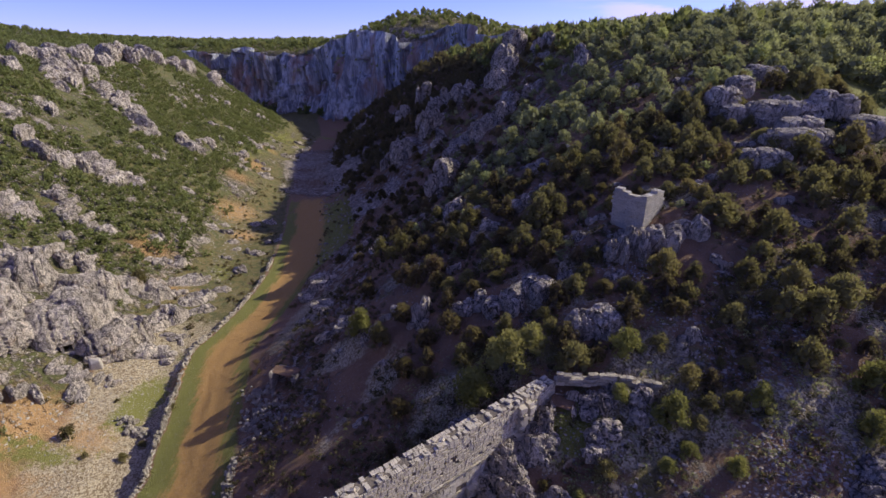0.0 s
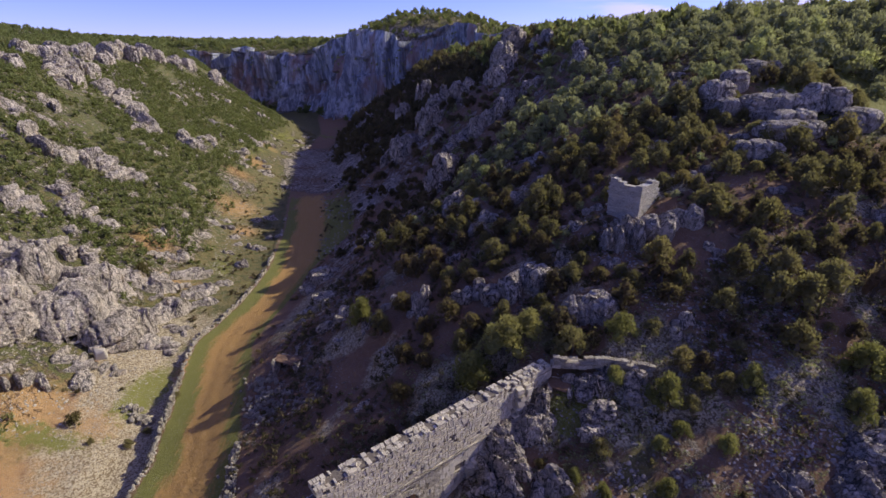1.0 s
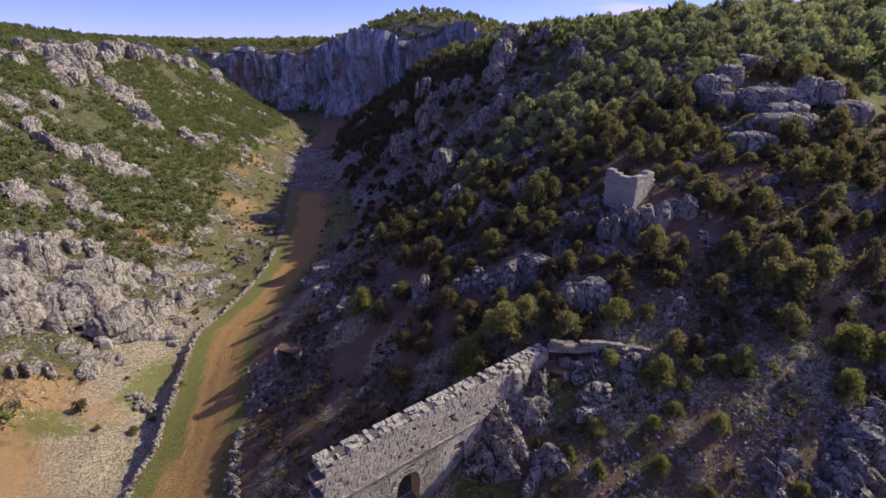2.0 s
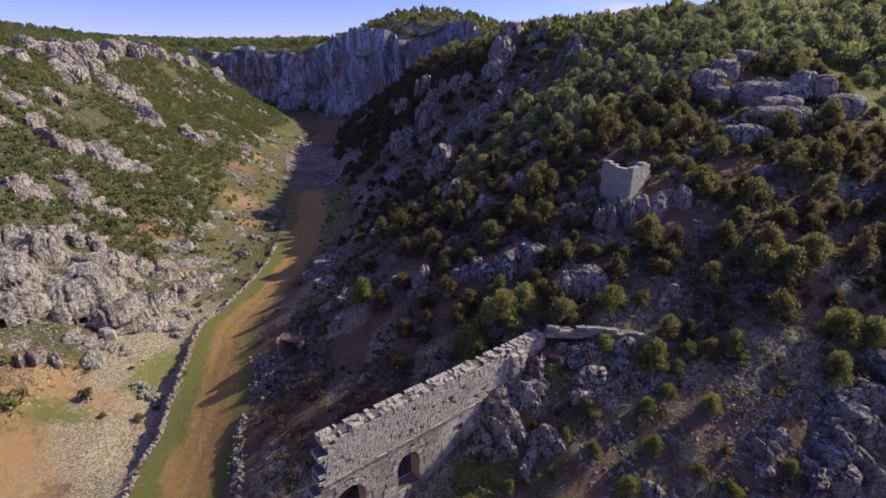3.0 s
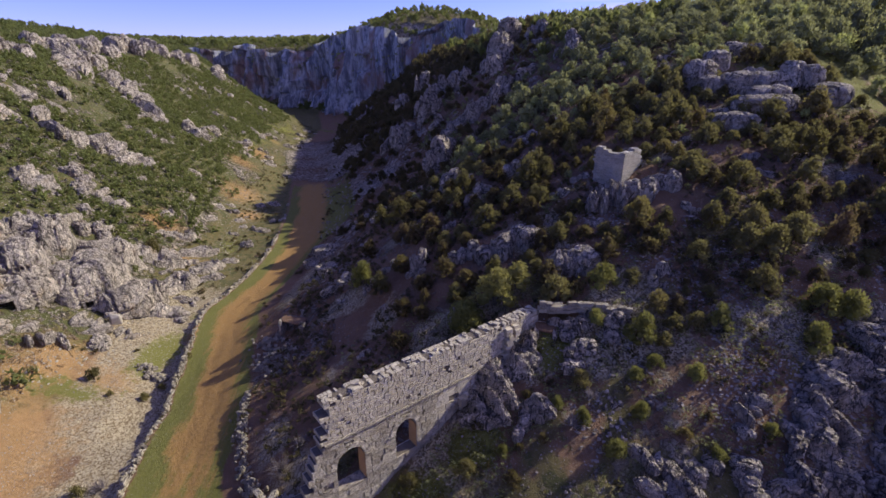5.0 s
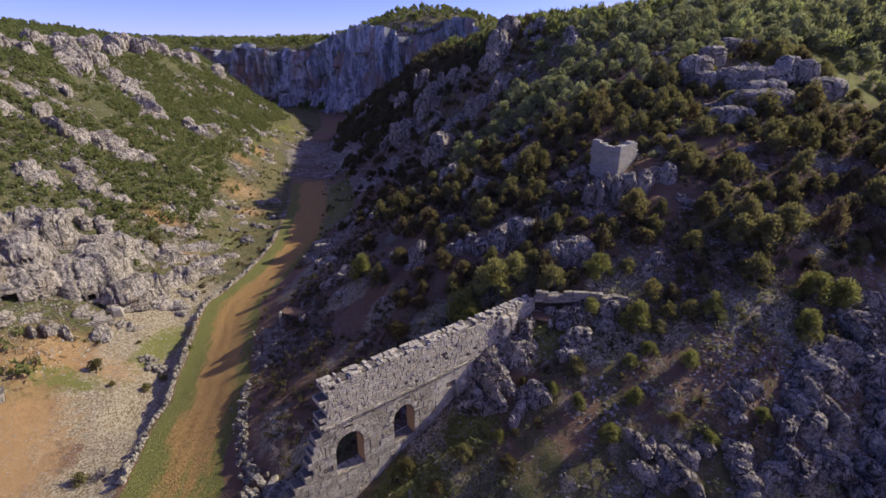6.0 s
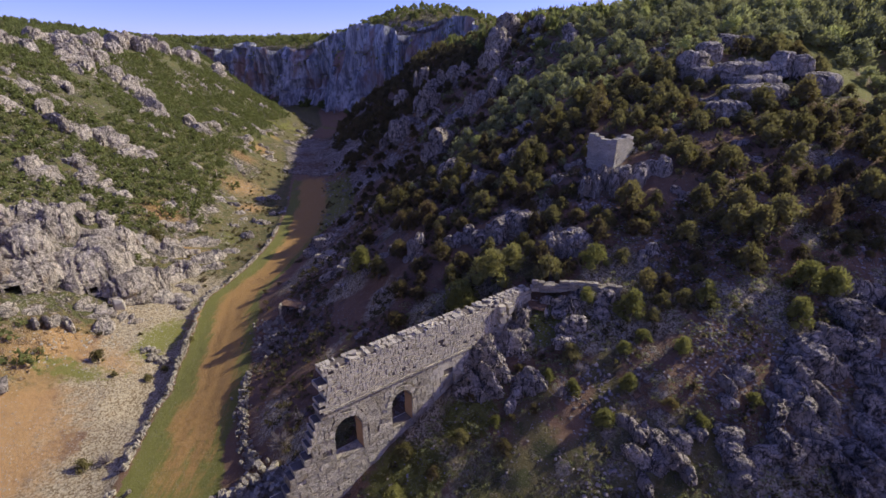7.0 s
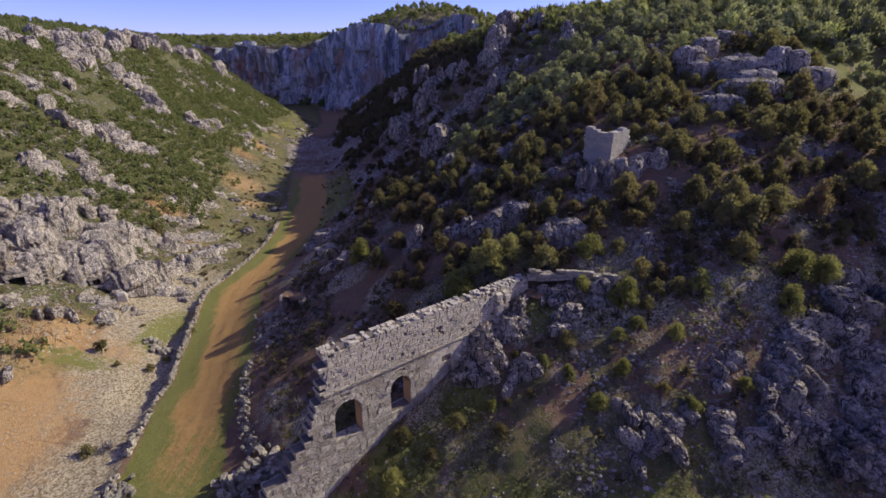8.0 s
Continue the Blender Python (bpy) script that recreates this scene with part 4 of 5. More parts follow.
def ruined_wall():
    rng = np.random.default_rng(7)
    thing = empty("ruined_wall", -2.1, 20.5, 4.0)
    tagged(thing, "roofless grey ashlar ruin wall with two arched windows", "ruin")
    work = Masonry(thing, BLOCKS, BLOCK_MESH, rng)
    core_v, core_f, nb, singles = [], [], 0, 0
    rows, z = [], 0.4
    while z < 9.6:
        h = rng.uniform(0.40, 0.52)
        if z + h > 9.3:
            h = 9.66 - z
        rows.append((z, z + h, 0.72))
        z += h
    z = 9.84
    while z < 12.75:
        h = rng.uniform(0.20, 0.31)
        rows.append((z, z + h, 0.27))
        z += h
    for r, (z0, z1, usual) in enumerate(rows):
        zm = (z0 + z1) / 2
        lo = float(np.interp(zm, LEFT_Z, LEFT_S)) + float(np.clip(rng.normal(0, 0.2), -0.3, 0.3))
        hi = 12.6 if zm > 9.4 else 9.6
        gaps = []
        for wl, wr, sill, spring in WINDOWS:
            mid, rad = (wl + wr) / 2, (wr - wl) / 2
            if sill < zm < spring:
                gaps.append((wl, wr))
            elif spring <= zm < spring + rad + 0.34:
                g = math.sqrt(max(0, (rad + 0.34) ** 2 - (zm - spring) ** 2))
                if g > 0.1:
                    gaps.append((mid - g, mid + g))
        spans, a = [], lo
        for g0, g1 in gaps:
            spans.append((a, g0))
            a = g1
        spans.append((a, hi))
        for a, b in spans:
            if b - a < 0.05:
                continue
            x0 = a
            while x0 < b and wall_base(x0 + 0.3) > zm:
                x0 += 0.4
            while b > x0 and wall_base(b - 0.3) > zm:
                b -= 0.4
            if b - x0 < 0.1:
                continue
            c, q = math.cos(WALL_A), math.sin(WALL_A)
            for s in (x0 + 0.06, b - 0.06):
                for n in (-0.10, -THICK + 0.10):
                    for zz in (z0, z1 + 0.01 - (0.12 if r == len(rows) - 1 else 0)):
                        core_v.append((WALL_O[0] + s * c + n * q - thing.location.x, WALL_O[1] + s * q - n * c - thing.location.y, zz - thing.location.z))
            core_f += [tuple(nb + k for k in g) for g in ((0, 1, 3, 2), (4, 6, 7, 5), (0, 4, 5, 1), (2, 3, 7, 6), (0, 2, 6, 4), (1, 5, 7, 3))]
            nb += 8
            s = x0
            while s < b - 0.02:
                l = usual * (0.75 if r == len(rows) - 1 else 1) * rng.uniform(0.55, 1.45)
                if s < x0 + 0.01:
                    l = min(l, 0.45)
                if s + l > b - usual * 0.4:
                    l = b - s
                top = r == len(rows) - 1
                if top and rng.random() < 0.30:
                    s += l
                    continue
                edge = s < x0 + 0.01 or s + l > b - 0.01
                zh = (z1 - z0) * (rng.uniform(0.55, 1.35) if top else 1)
                depth = THICK if edge and not top else 0.30
                n = -depth / 2 + (rng.uniform(-0.022, 0.022) if zm > 9.7 else rng.uniform(-0.024, 0.024)) - (rng.uniform(0.06, 0.16) if not edge and not top and rng.random() < (0.05 if zm > 9.7 else 0.035) else 0)
                m = placed(WALL_O, WALL_A, s + l / 2, n, z0 + zh / 2, (l - (rng.uniform(0.012, 0.045) if zm > 9.7 else rng.uniform(0.012, 0.05)), depth, zh - (rng.uniform(0.01, 0.05) if zm > 9.7 else 0.008)), rng.normal(0, 0.03 if zm > 9.7 else 0.024))
                if s < 2.5 and 2.5 < zm < 9.7 and singles < 285:
                    work.single("stone_block", m)
                    singles += 1
                else:
                    work.loose(m)
                if top:                                     # the broken crest: loose small stones over the core
                    for back in (-0.45, -0.72)[:int(rng.integers(0, 3))]:
                        work.loose(placed(WALL_O, WALL_A, s + l / 2 + rng.uniform(-0.15, 0.15), back, z0 + rng.uniform(0.0, 0.18), (rng.uniform(0.18, 0.4), rng.uniform(0.2, 0.36), rng.uniform(0.12, 0.34)), rng.normal(0, 0.5), rng.normal(0, 0.2)))
                if top or not edge:
                    work.loose(placed(WALL_O, WALL_A, s + l / 2, -THICK + 0.16, zm, (l - 0.03, 0.3, z1 - z0 - 0.03), rng.normal(0, 0.012)))
                s += l
    # arches of wedge stones
    for wl, wr, sill, spring in WINDOWS:
        mid, rad = (wl + wr) / 2, (wr - wl) / 2
        for k in range(9):
            a0, a1 = math.pi * k / 9 + 0.012, math.pi * (k + 1) / 9 - 0.012
            pts = []
            for n in (0.03, -THICK):
                for a, d in ((a0, rad), (a1, rad), (a1, rad + 0.38), (a0, rad + 0.38)):
                    s, zz = mid + d * math.cos(a), spring + d * math.sin(a)
                    c, q = math.cos(WALL_A), math.sin(WALL_A)
                    pts.append((WALL_O[0] + s * c + n * q - thing.location.x, WALL_O[1] + s * q - n * c - thing.location.y, zz - thing.location.z))
            mesh_object("voussoir", pts, ((0, 1, 2, 3), (7, 6, 5, 4), (0, 4, 5, 1), (1, 5, 6, 2), (2, 6, 7, 3), (3, 7, 4, 0)), MASONRY, thing)
        sill_ob = new("window_sill", BLOCK_MESH[0])
        sill_ob.parent = thing
        sill_ob.matrix_basis = Matrix.Translation(-thing.location) @ placed(WALL_O, WALL_A, mid, -THICK / 2, sill - 0.03, (wr - wl + 0.1, THICK - 0.06, 0.14))
        for side in (wl - 0.32, wr + 0.32):                                       # impost mouldings
            im = new("impost", BLOCK_MESH[1])
            im.parent = thing
            im.matrix_basis = Matrix.Translation(-thing.location) @ placed(WALL_O, WALL_A, side, 0.0, spring - 0.05, (0.62, 0.14, 0.10))
    for wl, wr, sill, spring in WINDOWS:                                          # orange stones on the right reveals
        for k in range(4):
            z0 = sill + 0.05 + k * (spring - sill - 0.12) / 4
            jamb = new("jamb_stone", ORANGE_MESH[k])
            jamb.parent = thing
            jamb.matrix_basis = Matrix.Translation(-thing.location) @ placed(WALL_O, WALL_A, wr + 0.045, -THICK / 2 - 0.02, z0 + (spring - sill) / 8, (0.13, THICK - 0.08, (spring - sill - 0.15) / 4))
    s = -5.6
    while s < 7.0:                                                                # string course
        l = rng.uniform(0.7, 1.2)
        st = new("string_course", BLOCK_MESH[2])
        st.parent = thing
        st.matrix_basis = Matrix.Translation(-thing.location) @ placed(WALL_O, WALL_A, s + l / 2, -0.2, 9.76, (l - 0.015, 0.58, 0.15))
        s += l
    mesh_object("rubble_core", core_v, core_f, CORE, thing)
    # buttress and the broken thick stretch above the rock
    z = 9.4
    while z < 12.3:
        for s in (9.2, 9.85):
            work.loose(placed(WALL_O, WALL_A, s + rng.uniform(-0.12, 0.12), 0.16 + rng.uniform(-0.08, 0.08), z + 0.15, (rng.uniform(0.4, 0.7), 0.45, 0.29), rng.normal(0, 0.09)))
        z += 0.30
    for k in range(26):
        s = rng.uniform(4.6, 9.2)
        work.loose(placed(WALL_O, WALL_A, s, rng.uniform(0.0, 0.35), wall_base(s) + 0.7 + rng.uniform(0, 0.8), rng.uniform(0.35, 0.8, 3), rng.normal(0, 0.3), rng.normal(0, 0.2)))
    work.finish("masonry", "smaller weathered wall stones")
    for s in np.arange(-12, 13, 1.2):
        TAKEN.append((WALL_O[0] + s * 0.79, WALL_O[1] + s * 0.613, 1.0))
    return thing


ruined_wall()


def channel_wall():
    """The low wall of long slabs that goes on from the ruin over the rocks."""
    rng = np.random.default_rng(8)
    thing = empty("channel_wall", 11.0, 29.0, 12.0)
    tagged(thing, "low curving wall of long grey slabs with two courses", "ruin")
    work = Masonry(thing, BLOCKS, BLOCK_MESH, rng)
    xs, ys = (7.6, 8.9, 11.2, 12.9, 15.0), (28.2, 28.0, 28.1, 27.6, 26.9)
    path = [(x, float(np.interp(x, xs, ys))) for x in np.arange(7.6, 15.3, 0.1)]
    for off, lift in ((0.0, 0.0), (0.45, -0.3)):
        for course in range(3):
            i = int(rng.integers(0, 4))
            while i < len(path) - 8:
                n = int(rng.integers(4, 9))
                (ax, ay), (bx, by) = path[i], path[min(i + n, len(path) - 1)]
                ang = math.atan2(by - ay, bx - ax)
                l = math.hypot(bx - ax, by - ay)
                z = 13.45 - 0.30 * course + lift + rng.uniform(-0.05, 0.05) - (0.3 if course == 0 and rng.random() < 0.3 else 0)
                m = placed(((ax + bx) / 2, (ay + by) / 2), ang, 0, -off + rng.uniform(-0.08, 0.08), z - 0.16, (l - 0.04, 0.36, 0.28 * rng.uniform(0.75, 1.1)), rng.normal(0, 0.05), rng.normal(0, 0.07))
                if ax < 14.6 or course > 1:
                    work.single("slab", m)
                i += n
    for x in np.arange(8, 15, 1.0):
        TAKEN.append((x, float(np.interp(x, xs, ys)), 0.9))


channel_wall()


def tower():
    rng = np.random.default_rng(9)
    thing = empty("ruined_tower", 17.6, 40.8, 18.5)
    tagged(thing, "broken corner of a small grey stone tower on a crag", "ruin")
    work = Masonry(thing, BLOCKS, TOWER_MESH, rng)
    corner = (17.55, 40.85)
    core = []
    for ang, length, tops, base in ((math.atan2(0.75, -0.66), 3.1, ((0, 22.1), (0.7, 22.12), (1.5, 22.25), (1.7, 22.4), (2.1, 22.35), (2.2, 22.5), (3.1, 22.5)), 18.4),
                                    (math.atan2(0.66, 0.75), 4.0, ((0, 22.1), (0.25, 22.3), (2.2, 22.45), (2.8, 22.4), (3.0, 21.9), (3.4, 21.7), (3.5, 21.1), (3.8, 20.7), (4.0, 19.9)), 18.0)):
        first = ang > math.pi / 2
        z = base - 0.6
        while z < 22.9:
            h = rng.uniform(0.17, 0.24)
            s = 0.0
            while s < length:
                l = rng.uniform(0.32, 0.75)
                if s + l > length:
                    l = max(0.25, length - s)
                if z + h * 0.5 < np.interp(s + l / 2, [t[0] for t in tops], [t[1] for t in tops]):
                    n = (0.30 if first else -0.30) + rng.uniform(-0.012, 0.012)
                    m = placed(corner, ang, s + l / 2, n, z + h / 2, (l - 0.008, 0.62, h - 0.006), rng.normal(0, 0.004))
                    work.single("stone_block", m)
                s += l
            z += h
    TAKEN.append((17.6, 42.3, 1.7))
    TAKEN.append((20.2, 38.8, 2.2))
    return thing


tower()


# ---- field walls and fallen stones ----
def field_wall():
    rng = np.random.default_rng(10)
    thing = empty("field_wall", -26.0, 38.0, 0.0)
    tagged(thing, "long dry-stone wall of grey rubble beside the track", "wall")
    work = Masonry(thing, COBBLES, COBBLE_MESH, rng)
    singles, y = 0, 13.5
    while y < 100:
        size = rng.uniform(0.2, 0.45)
        slope = float(wall_x(y + 0.5) - wall_x(y - 0.5))
        x = float(wall_x(y))
        ground_z = float(land(x + 0.4, y))
        if 20.2 < y < 22.0:                              # the gap
            y += 0.5
            continue
        for side in (-0.09, 0.1):
            stack = ground_z - (1.5 if 26 < y < 52 else 0.45)
            top = ground_z + 0.16 - 0.35 * float(smooth(60, 95, y)) + (0.32 + 0.3 * float(smooth(60, 80, y))) * vnoise(y / 2.3, 0, seed=3) + rng.uniform(-0.22, 0.20)
            while stack < top:
                h = rng.uniform(0.16, 0.32)
                m = Matrix.LocRotScale((x + side + rng.uniform(-0.1, 0.1), y + rng.uniform(-0.1, 0.1), stack + h / 2),
                                       Euler((rng.normal(0, 0.25), rng.normal(0, 0.25), math.atan2(1, slope) + rng.normal(0, 0.5))),
                                       Vector((size * rng.uniform(0.9, 1.25), rng.uniform(0.20, 0.32), h * 1.1)))
                if singles < 290 and 23 < y < 47 and stack > ground_z - 0.1:
                    work.single("stone", m)
                    singles += 1
                else:
                    work.loose(m)
                stack += h
        y += size * 0.92
    work.finish("dry_stone", "grey wall rubble", RUBBLE_JOINED)
    return thing


field_wall()


def stone_heap(name, label, points, count, spread, big, seed, pile=0.5, single=True):
    rng = np.random.default_rng(seed)
    x0, y0 = points[len(points) // 2]
    thing = empty(name, x0, y0, float(land(x0, y0)))
    tagged(thing, label, "rubble")
    work = Masonry(thing, COBBLES, COBBLE_MESH, rng)
    for i in range(count):
        t = rng.uniform(0, len(points) - 1)
        k = min(int(t), len(points) - 2)
        x = points[k][0] + (t - k) * (points[k + 1][0] - points[k][0]) + rng.normal(0, spread)
        y = points[k][1] + (t - k) * (points[k + 1][1] - points[k][1]) + rng.normal(0, spread)
        s = big * rng.uniform(0.4, 1.0)
        z = float(land(x, y)) + s * 0.2 + pile * rng.random() ** 2
        m = Matrix.LocRotScale((x, y, z), Euler(rng.uniform(-0.5, 0.5, 3) + np.array([0, 0, rng.uniform(0, 6)])), Vector(s * rng.uniform(0.6, 1.1, 3)))
        if single:
            work.single("stone", m)
        else:
            work.loose(m)
    if not single:
        work.finish("rubble", "loose grey stones")
    return thing


stone_heap("tumbled_wall", "tumbled line of grey stones on the shaded side of the track",
           ((-13.4, 21.2), (-15.1, 23.6), (-16.6, 27.4), (-17.6, 31.6)), 280, 0.26, 0.36, 21, 0.22)
COBBLE_MESH = HEAP_MESH
stone_heap("rubble_heap", "heap of pale fallen blocks below the broken wall end",
           ((-14.8, 18.6), (-13.0, 19.4), (-10.8, 19.3), (-8.9, 18.6)), 290, 0.6, 0.55, 22, 0.9)
COBBLE_MESH = RUBBLE_MESH
stone_heap("rubble_patch", "spread of grey scree stones below a dark rock opening",
           ((-18.9, 40), (-17.0, 36.8), (-15.4, 34.0)), 150, 0.8, 0.45, 23, 0.1)
stone_heap("rubble_bank", "bank of stones in the dry stream bed", ((-31.6, 38.8), (-30.3, 38.0), (-29.2, 37.6)), 60, 0.35, 0.6, 24, 0.3)
stone_heap("rubble_edge", "tumbled stones at the gap in the field wall", ((-23.4, 17.4), (-22.6, 19.0), (-22.2, 15)), 70, 0.5, 0.6, 25, 0.4)


def rock_tomb(x, y, turn, width, height, z):
    """A doorway cut into the rock: dressed frame stones round a deep dark chamber."""
    thing = empty("rock_tomb", x, y, z)
    thing.rotation_euler = (0, 0, radians(turn))
    tagged(thing, "square rock-cut tomb doorway in pale limestone", "tomb", "tomb doorways")
    def piece(name, cx, cy, cz, sx, sy, sz, mat=LIMESTONE):
        v, f = BLOCKS[1]
        mesh_object(name, v * np.array([sx, sy, sz]) + np.array([cx, cy, cz]), f, mat, thing)
    t, d = 0.28, 2.2
    piece("jamb", -width / 2 - t / 2, d / 2, height / 2, t, d, height + 0.1)
    piece("jamb", width / 2 + t / 2, d / 2, height / 2, t, d, height + 0.1)
    piece("lintel", 0, d / 2, height + t / 2, width + 2 * t + 0.2, d + 0.1, t)
    piece("threshold", 0, d / 2, -t / 2, width + 2 * t, d, t)
    # back wall in the dark core colour: the chamber's shade put into it
    piece("back_wall", 0, d, height / 2, width + 0.2, 0.2, height, CORE)


rock_tomb(-44.7, 39.7, 43, 1.3, 1.1, 6.2)
rock_tomb(-40.7, 45.5, 40, 0.8, 0.85, 3.5)


def hewn_block(x, y, turn, size, tip, label):
    v, f = box_data(np.random.default_rng(int(abs(x * 10))), 0.10, 0.13)
    ob = mesh_object("hewn_block", v * np.array(size), f, PALE if tip > 11 else LIMESTONE)
    ob.location = (x, y, float(land(x, y)) + size[2] * 0.35)
    ob.rotation_euler = (radians(tip), 0, radians(turn))
    tagged(ob, label, "stone")


hewn_block(-38.0, 45.2, 30, (1.1, 0.9, 1.2), 12, "pale squared block standing before the tomb rocks")
hewn_block(-38.2, 29.0, 130, (2.0, 0.7, 0.7), 10, "long fallen column-like stone on ochre soil")
hewn_block(-38.9, 45.9, 30, (1.3, 1.0, 0.9), 4, "low broken slab beside a pale squared block")


def hollow(x, y, turn, width, height):
    """A dark walled hollow under a ledge beside the tumbled stones."""
    z = float(land(x, y)) - 0.45
    thing = empty("stone_hollow", x, y, z)
    thing.rotation_euler = (0, 0, radians(turn))
    tagged(thing, "dark square hollow walled with rough stones", "ruin")
    v, f = COBBLES[2]
    for name, cx, cy, cz, sx, sy, sz in (("side_stone", -width / 2 - 0.2, 0.9, height / 2, 0.4, 1.9, height + 0.2), ("side_stone", width / 2 + 0.2, 0.9, height / 2, 0.4, 1.9, height + 0.15),
                                         ("cover_slab", 0, 1.0, height + 0.05, width + 0.5, 1.4, 0.2), ("back_stone", 0, 1.7, height / 2, width + 0.4, 0.4, height + 0.2)):
        mesh_object(name, v * np.array([sx, sy, sz]) + np.array([cx, cy, cz]), f, GROUND if name == "cover_slab" else BEDROCK, thing)


hollow(-15.5, 39.0, -12, 1.9, 1.7)
hollow(8.1, 26.5, -14, 1.0, 0.95)


# ---- vegetation ----
OCTA = (np.array([(1, 0, 0), (0, 1, 0), (-1, 0, 0), (0, -1, 0), (0, 0, 1), (0, 0, -1)], float), np.array([(0, 1, 4), (1, 2, 4), (2, 3, 4), (3, 0, 4), (1, 0, 5), (2, 1, 5), (3, 2, 5), (0, 3, 5)]))


def crown_data(seed, leaves, leaf, lobes=9, tall=1.0, core=True, bent=True):
    """A shrub's crown of about one metre radius: many leaf sprays on uneven lobes, with a ragged outline."""
    rng = np.random.default_rng(seed)
    up, turn = np.sqrt((np.arange(lobes) + rng.random(lobes)) / lobes), rng.uniform(0, 6.28) + 2.4 * np.arange(lobes) + rng.normal(0, 0.3, lobes)
    wide = np.sqrt(1.04 - (1 - up) ** 0.8) if lobes > 4 else 0.6 + 0 * up
    reach = rng.uniform(0.42, 0.80, lobes)
    cx = np.stack([reach * up * np.cos(turn), reach * up * np.sin(turn), (0.20 + 0.85 * (1 - up ** 2.2) * rng.uniform(0.7, 1.15, lobes)) * tall], 1) * np.stack([wide, wide, 1 + 0 * up], 1)
    rad = rng.uniform(0.22, 0.40, lobes)
    which = rng.choice(lobes, leaves, p=rad ** 2 / (rad ** 2).sum())
    out = cx - np.array([0, 0, 0.25 * tall])
    out /= np.linalg.norm(out, axis=1)[:, None]
    d = rng.normal(0, 1, (leaves, 3)) + 0.9 * out[which]
    d[:, 2] += 0.25
    d /= np.linalg.norm(d, axis=1)[:, None]
    dist = rad[which] * (1.12 - 0.34 * rng.random(leaves) ** 2)
    p = cx[which] + d * dist[:, None]
    p[:, 2] = np.maximum(p[:, 2], 0.02)
    side = np.cross(d, rng.normal(0, 1, (leaves, 3)))
    side /= np.linalg.norm(side, axis=1)[:, None]
    tip = 0.75 * d + rng.normal(0, 0.42, (leaves, 3)) + np.array([0, 0, 0.65])
    tip /= np.linalg.norm(tip, axis=1)[:, None]
    s = leaf * rng.uniform(0.6, 1.35, leaves)[:, None]
    a, b, c = p - side * s * 0.5, p + side * s * 0.5, p + tip * s * 1.3 + side * s * 0.22
    if bent:                                            # near sprays are small bent blades
        e = p + tip * s * 0.4 - d * s * 0.15
        v = np.stack([a, b, c, e], 1).reshape(-1, 3)
        i = np.arange(leaves) * 4
        f = np.concatenate([np.stack([i, i + 3, i + 2], 1), np.stack([i + 3, i + 1, i + 2], 1)])
    else:
        v = np.stack([a, b, c], 1).reshape(-1, 3)
        f = np.arange(leaves * 3).reshape(-1, 3)
    if core:
        sv, sf = ICO[1] if bent else OCTA
        for k in range(lobes):
            w = sv * rad[k] * (0.66 if bent else 0.80) * rng.uniform(0.8, 1.15, (len(sv), 1)) + cx[k]
            f = np.concatenate([f, sf + len(v)])
            v = np.concatenate([v, w])
    return v, f, cx


def limb(points, radii, sides=5):
    """A tapering limb through the points."""
    vs, fs = [], []
    for p, r in zip(points, radii):
        for k in range(sides):
            a = 2 * math.pi * k / sides
            vs.append((p[0] + r * math.cos(a), p[1] + r * math.sin(a), p[2]))
    for j in range(len(points) - 1):
        for k in range(sides):
            q = (k + 1) % sides
            fs.append((j * sides + k, j * sides + q, (j + 1) * sides + q, (j + 1) * sides + k))
    return vs, fs


def shrub_pattern(seed, leaves, leaf, lobes, tall, label, leaf_material):
    v, f, cx = crown_data(seed, leaves, leaf, lobes, tall)
    thing = empty("shrub", 0, 0, -500)
    crown = big_mesh("crown", v, f, leaf_material)
    crown.parent = thing
    vs, fs = [], []
    for k in range(min(lobes, 6)):
        mid = cx[k] * np.array([0.45, 0.45, 0.5])
        a, b = limb([(0, 0, -0.3), tuple(mid), tuple(cx[k])], (0.06, 0.045, 0.018))
        fs += [tuple(q + len(vs) for q in g) for g in b]
        vs += a
    mesh_object("trunk", vs, fs, BARK, thing)
    return tagged(thing, label, "shrub")


PATTERNS = [shrub_pattern(900 + i, 820, 0.108, 16 + 2 * (i % 4), (1.15, 1.4, 1.05, 1.55, 1.25, 0.95)[i], "dense olive-green maquis shrub on the stony slope", LEAF) for i in range(6)]
PATTERNS += [shrub_pattern(920 + i, 700, 0.104, 16 + 3 * i, (1.0, 1.25, 0.85, 1.4)[i], "dull brown-green thorny shrub among grey rocks", LEAF_BROWN) for i in range(4)]
PATTERNS += [shrub_pattern(940 + i, 1300, 0.085, 18 + 3 * i, (1.0, 1.25, 0.9)[i], "bushy yellow-green shrub catching low sun near the ruin", LEAF_BRIGHT) for i in range(3)]
GROWN = []


def clear(x, y, r):
    for tx, ty, tr in TAKEN:
        if (x - tx) ** 2 + (y - ty) ** 2 < (tr + 0.5 * r) ** 2:
            return False
    return True


def plant(pattern, x, y, r, rng, label="", squash=1.0):
    m = Matrix.LocRotScale((x, y, float(land(x, y)) - 0.08 * r), Euler((rng.normal(0, 0.06), rng.normal(0, 0.06), rng.uniform(0, 6.28))), None)
    ob = copy_thing(pattern, m)
    ob.scale = (r * rng.uniform(0.9, 1.12), r * rng.uniform(0.9, 1.12), r * squash * rng.uniform(0.85, 1.15))
    GROWN.append((x, y, r))
    return tagged(ob, label, "shrub", "maquis shrubs")


srng = np.random.default_rng(77)
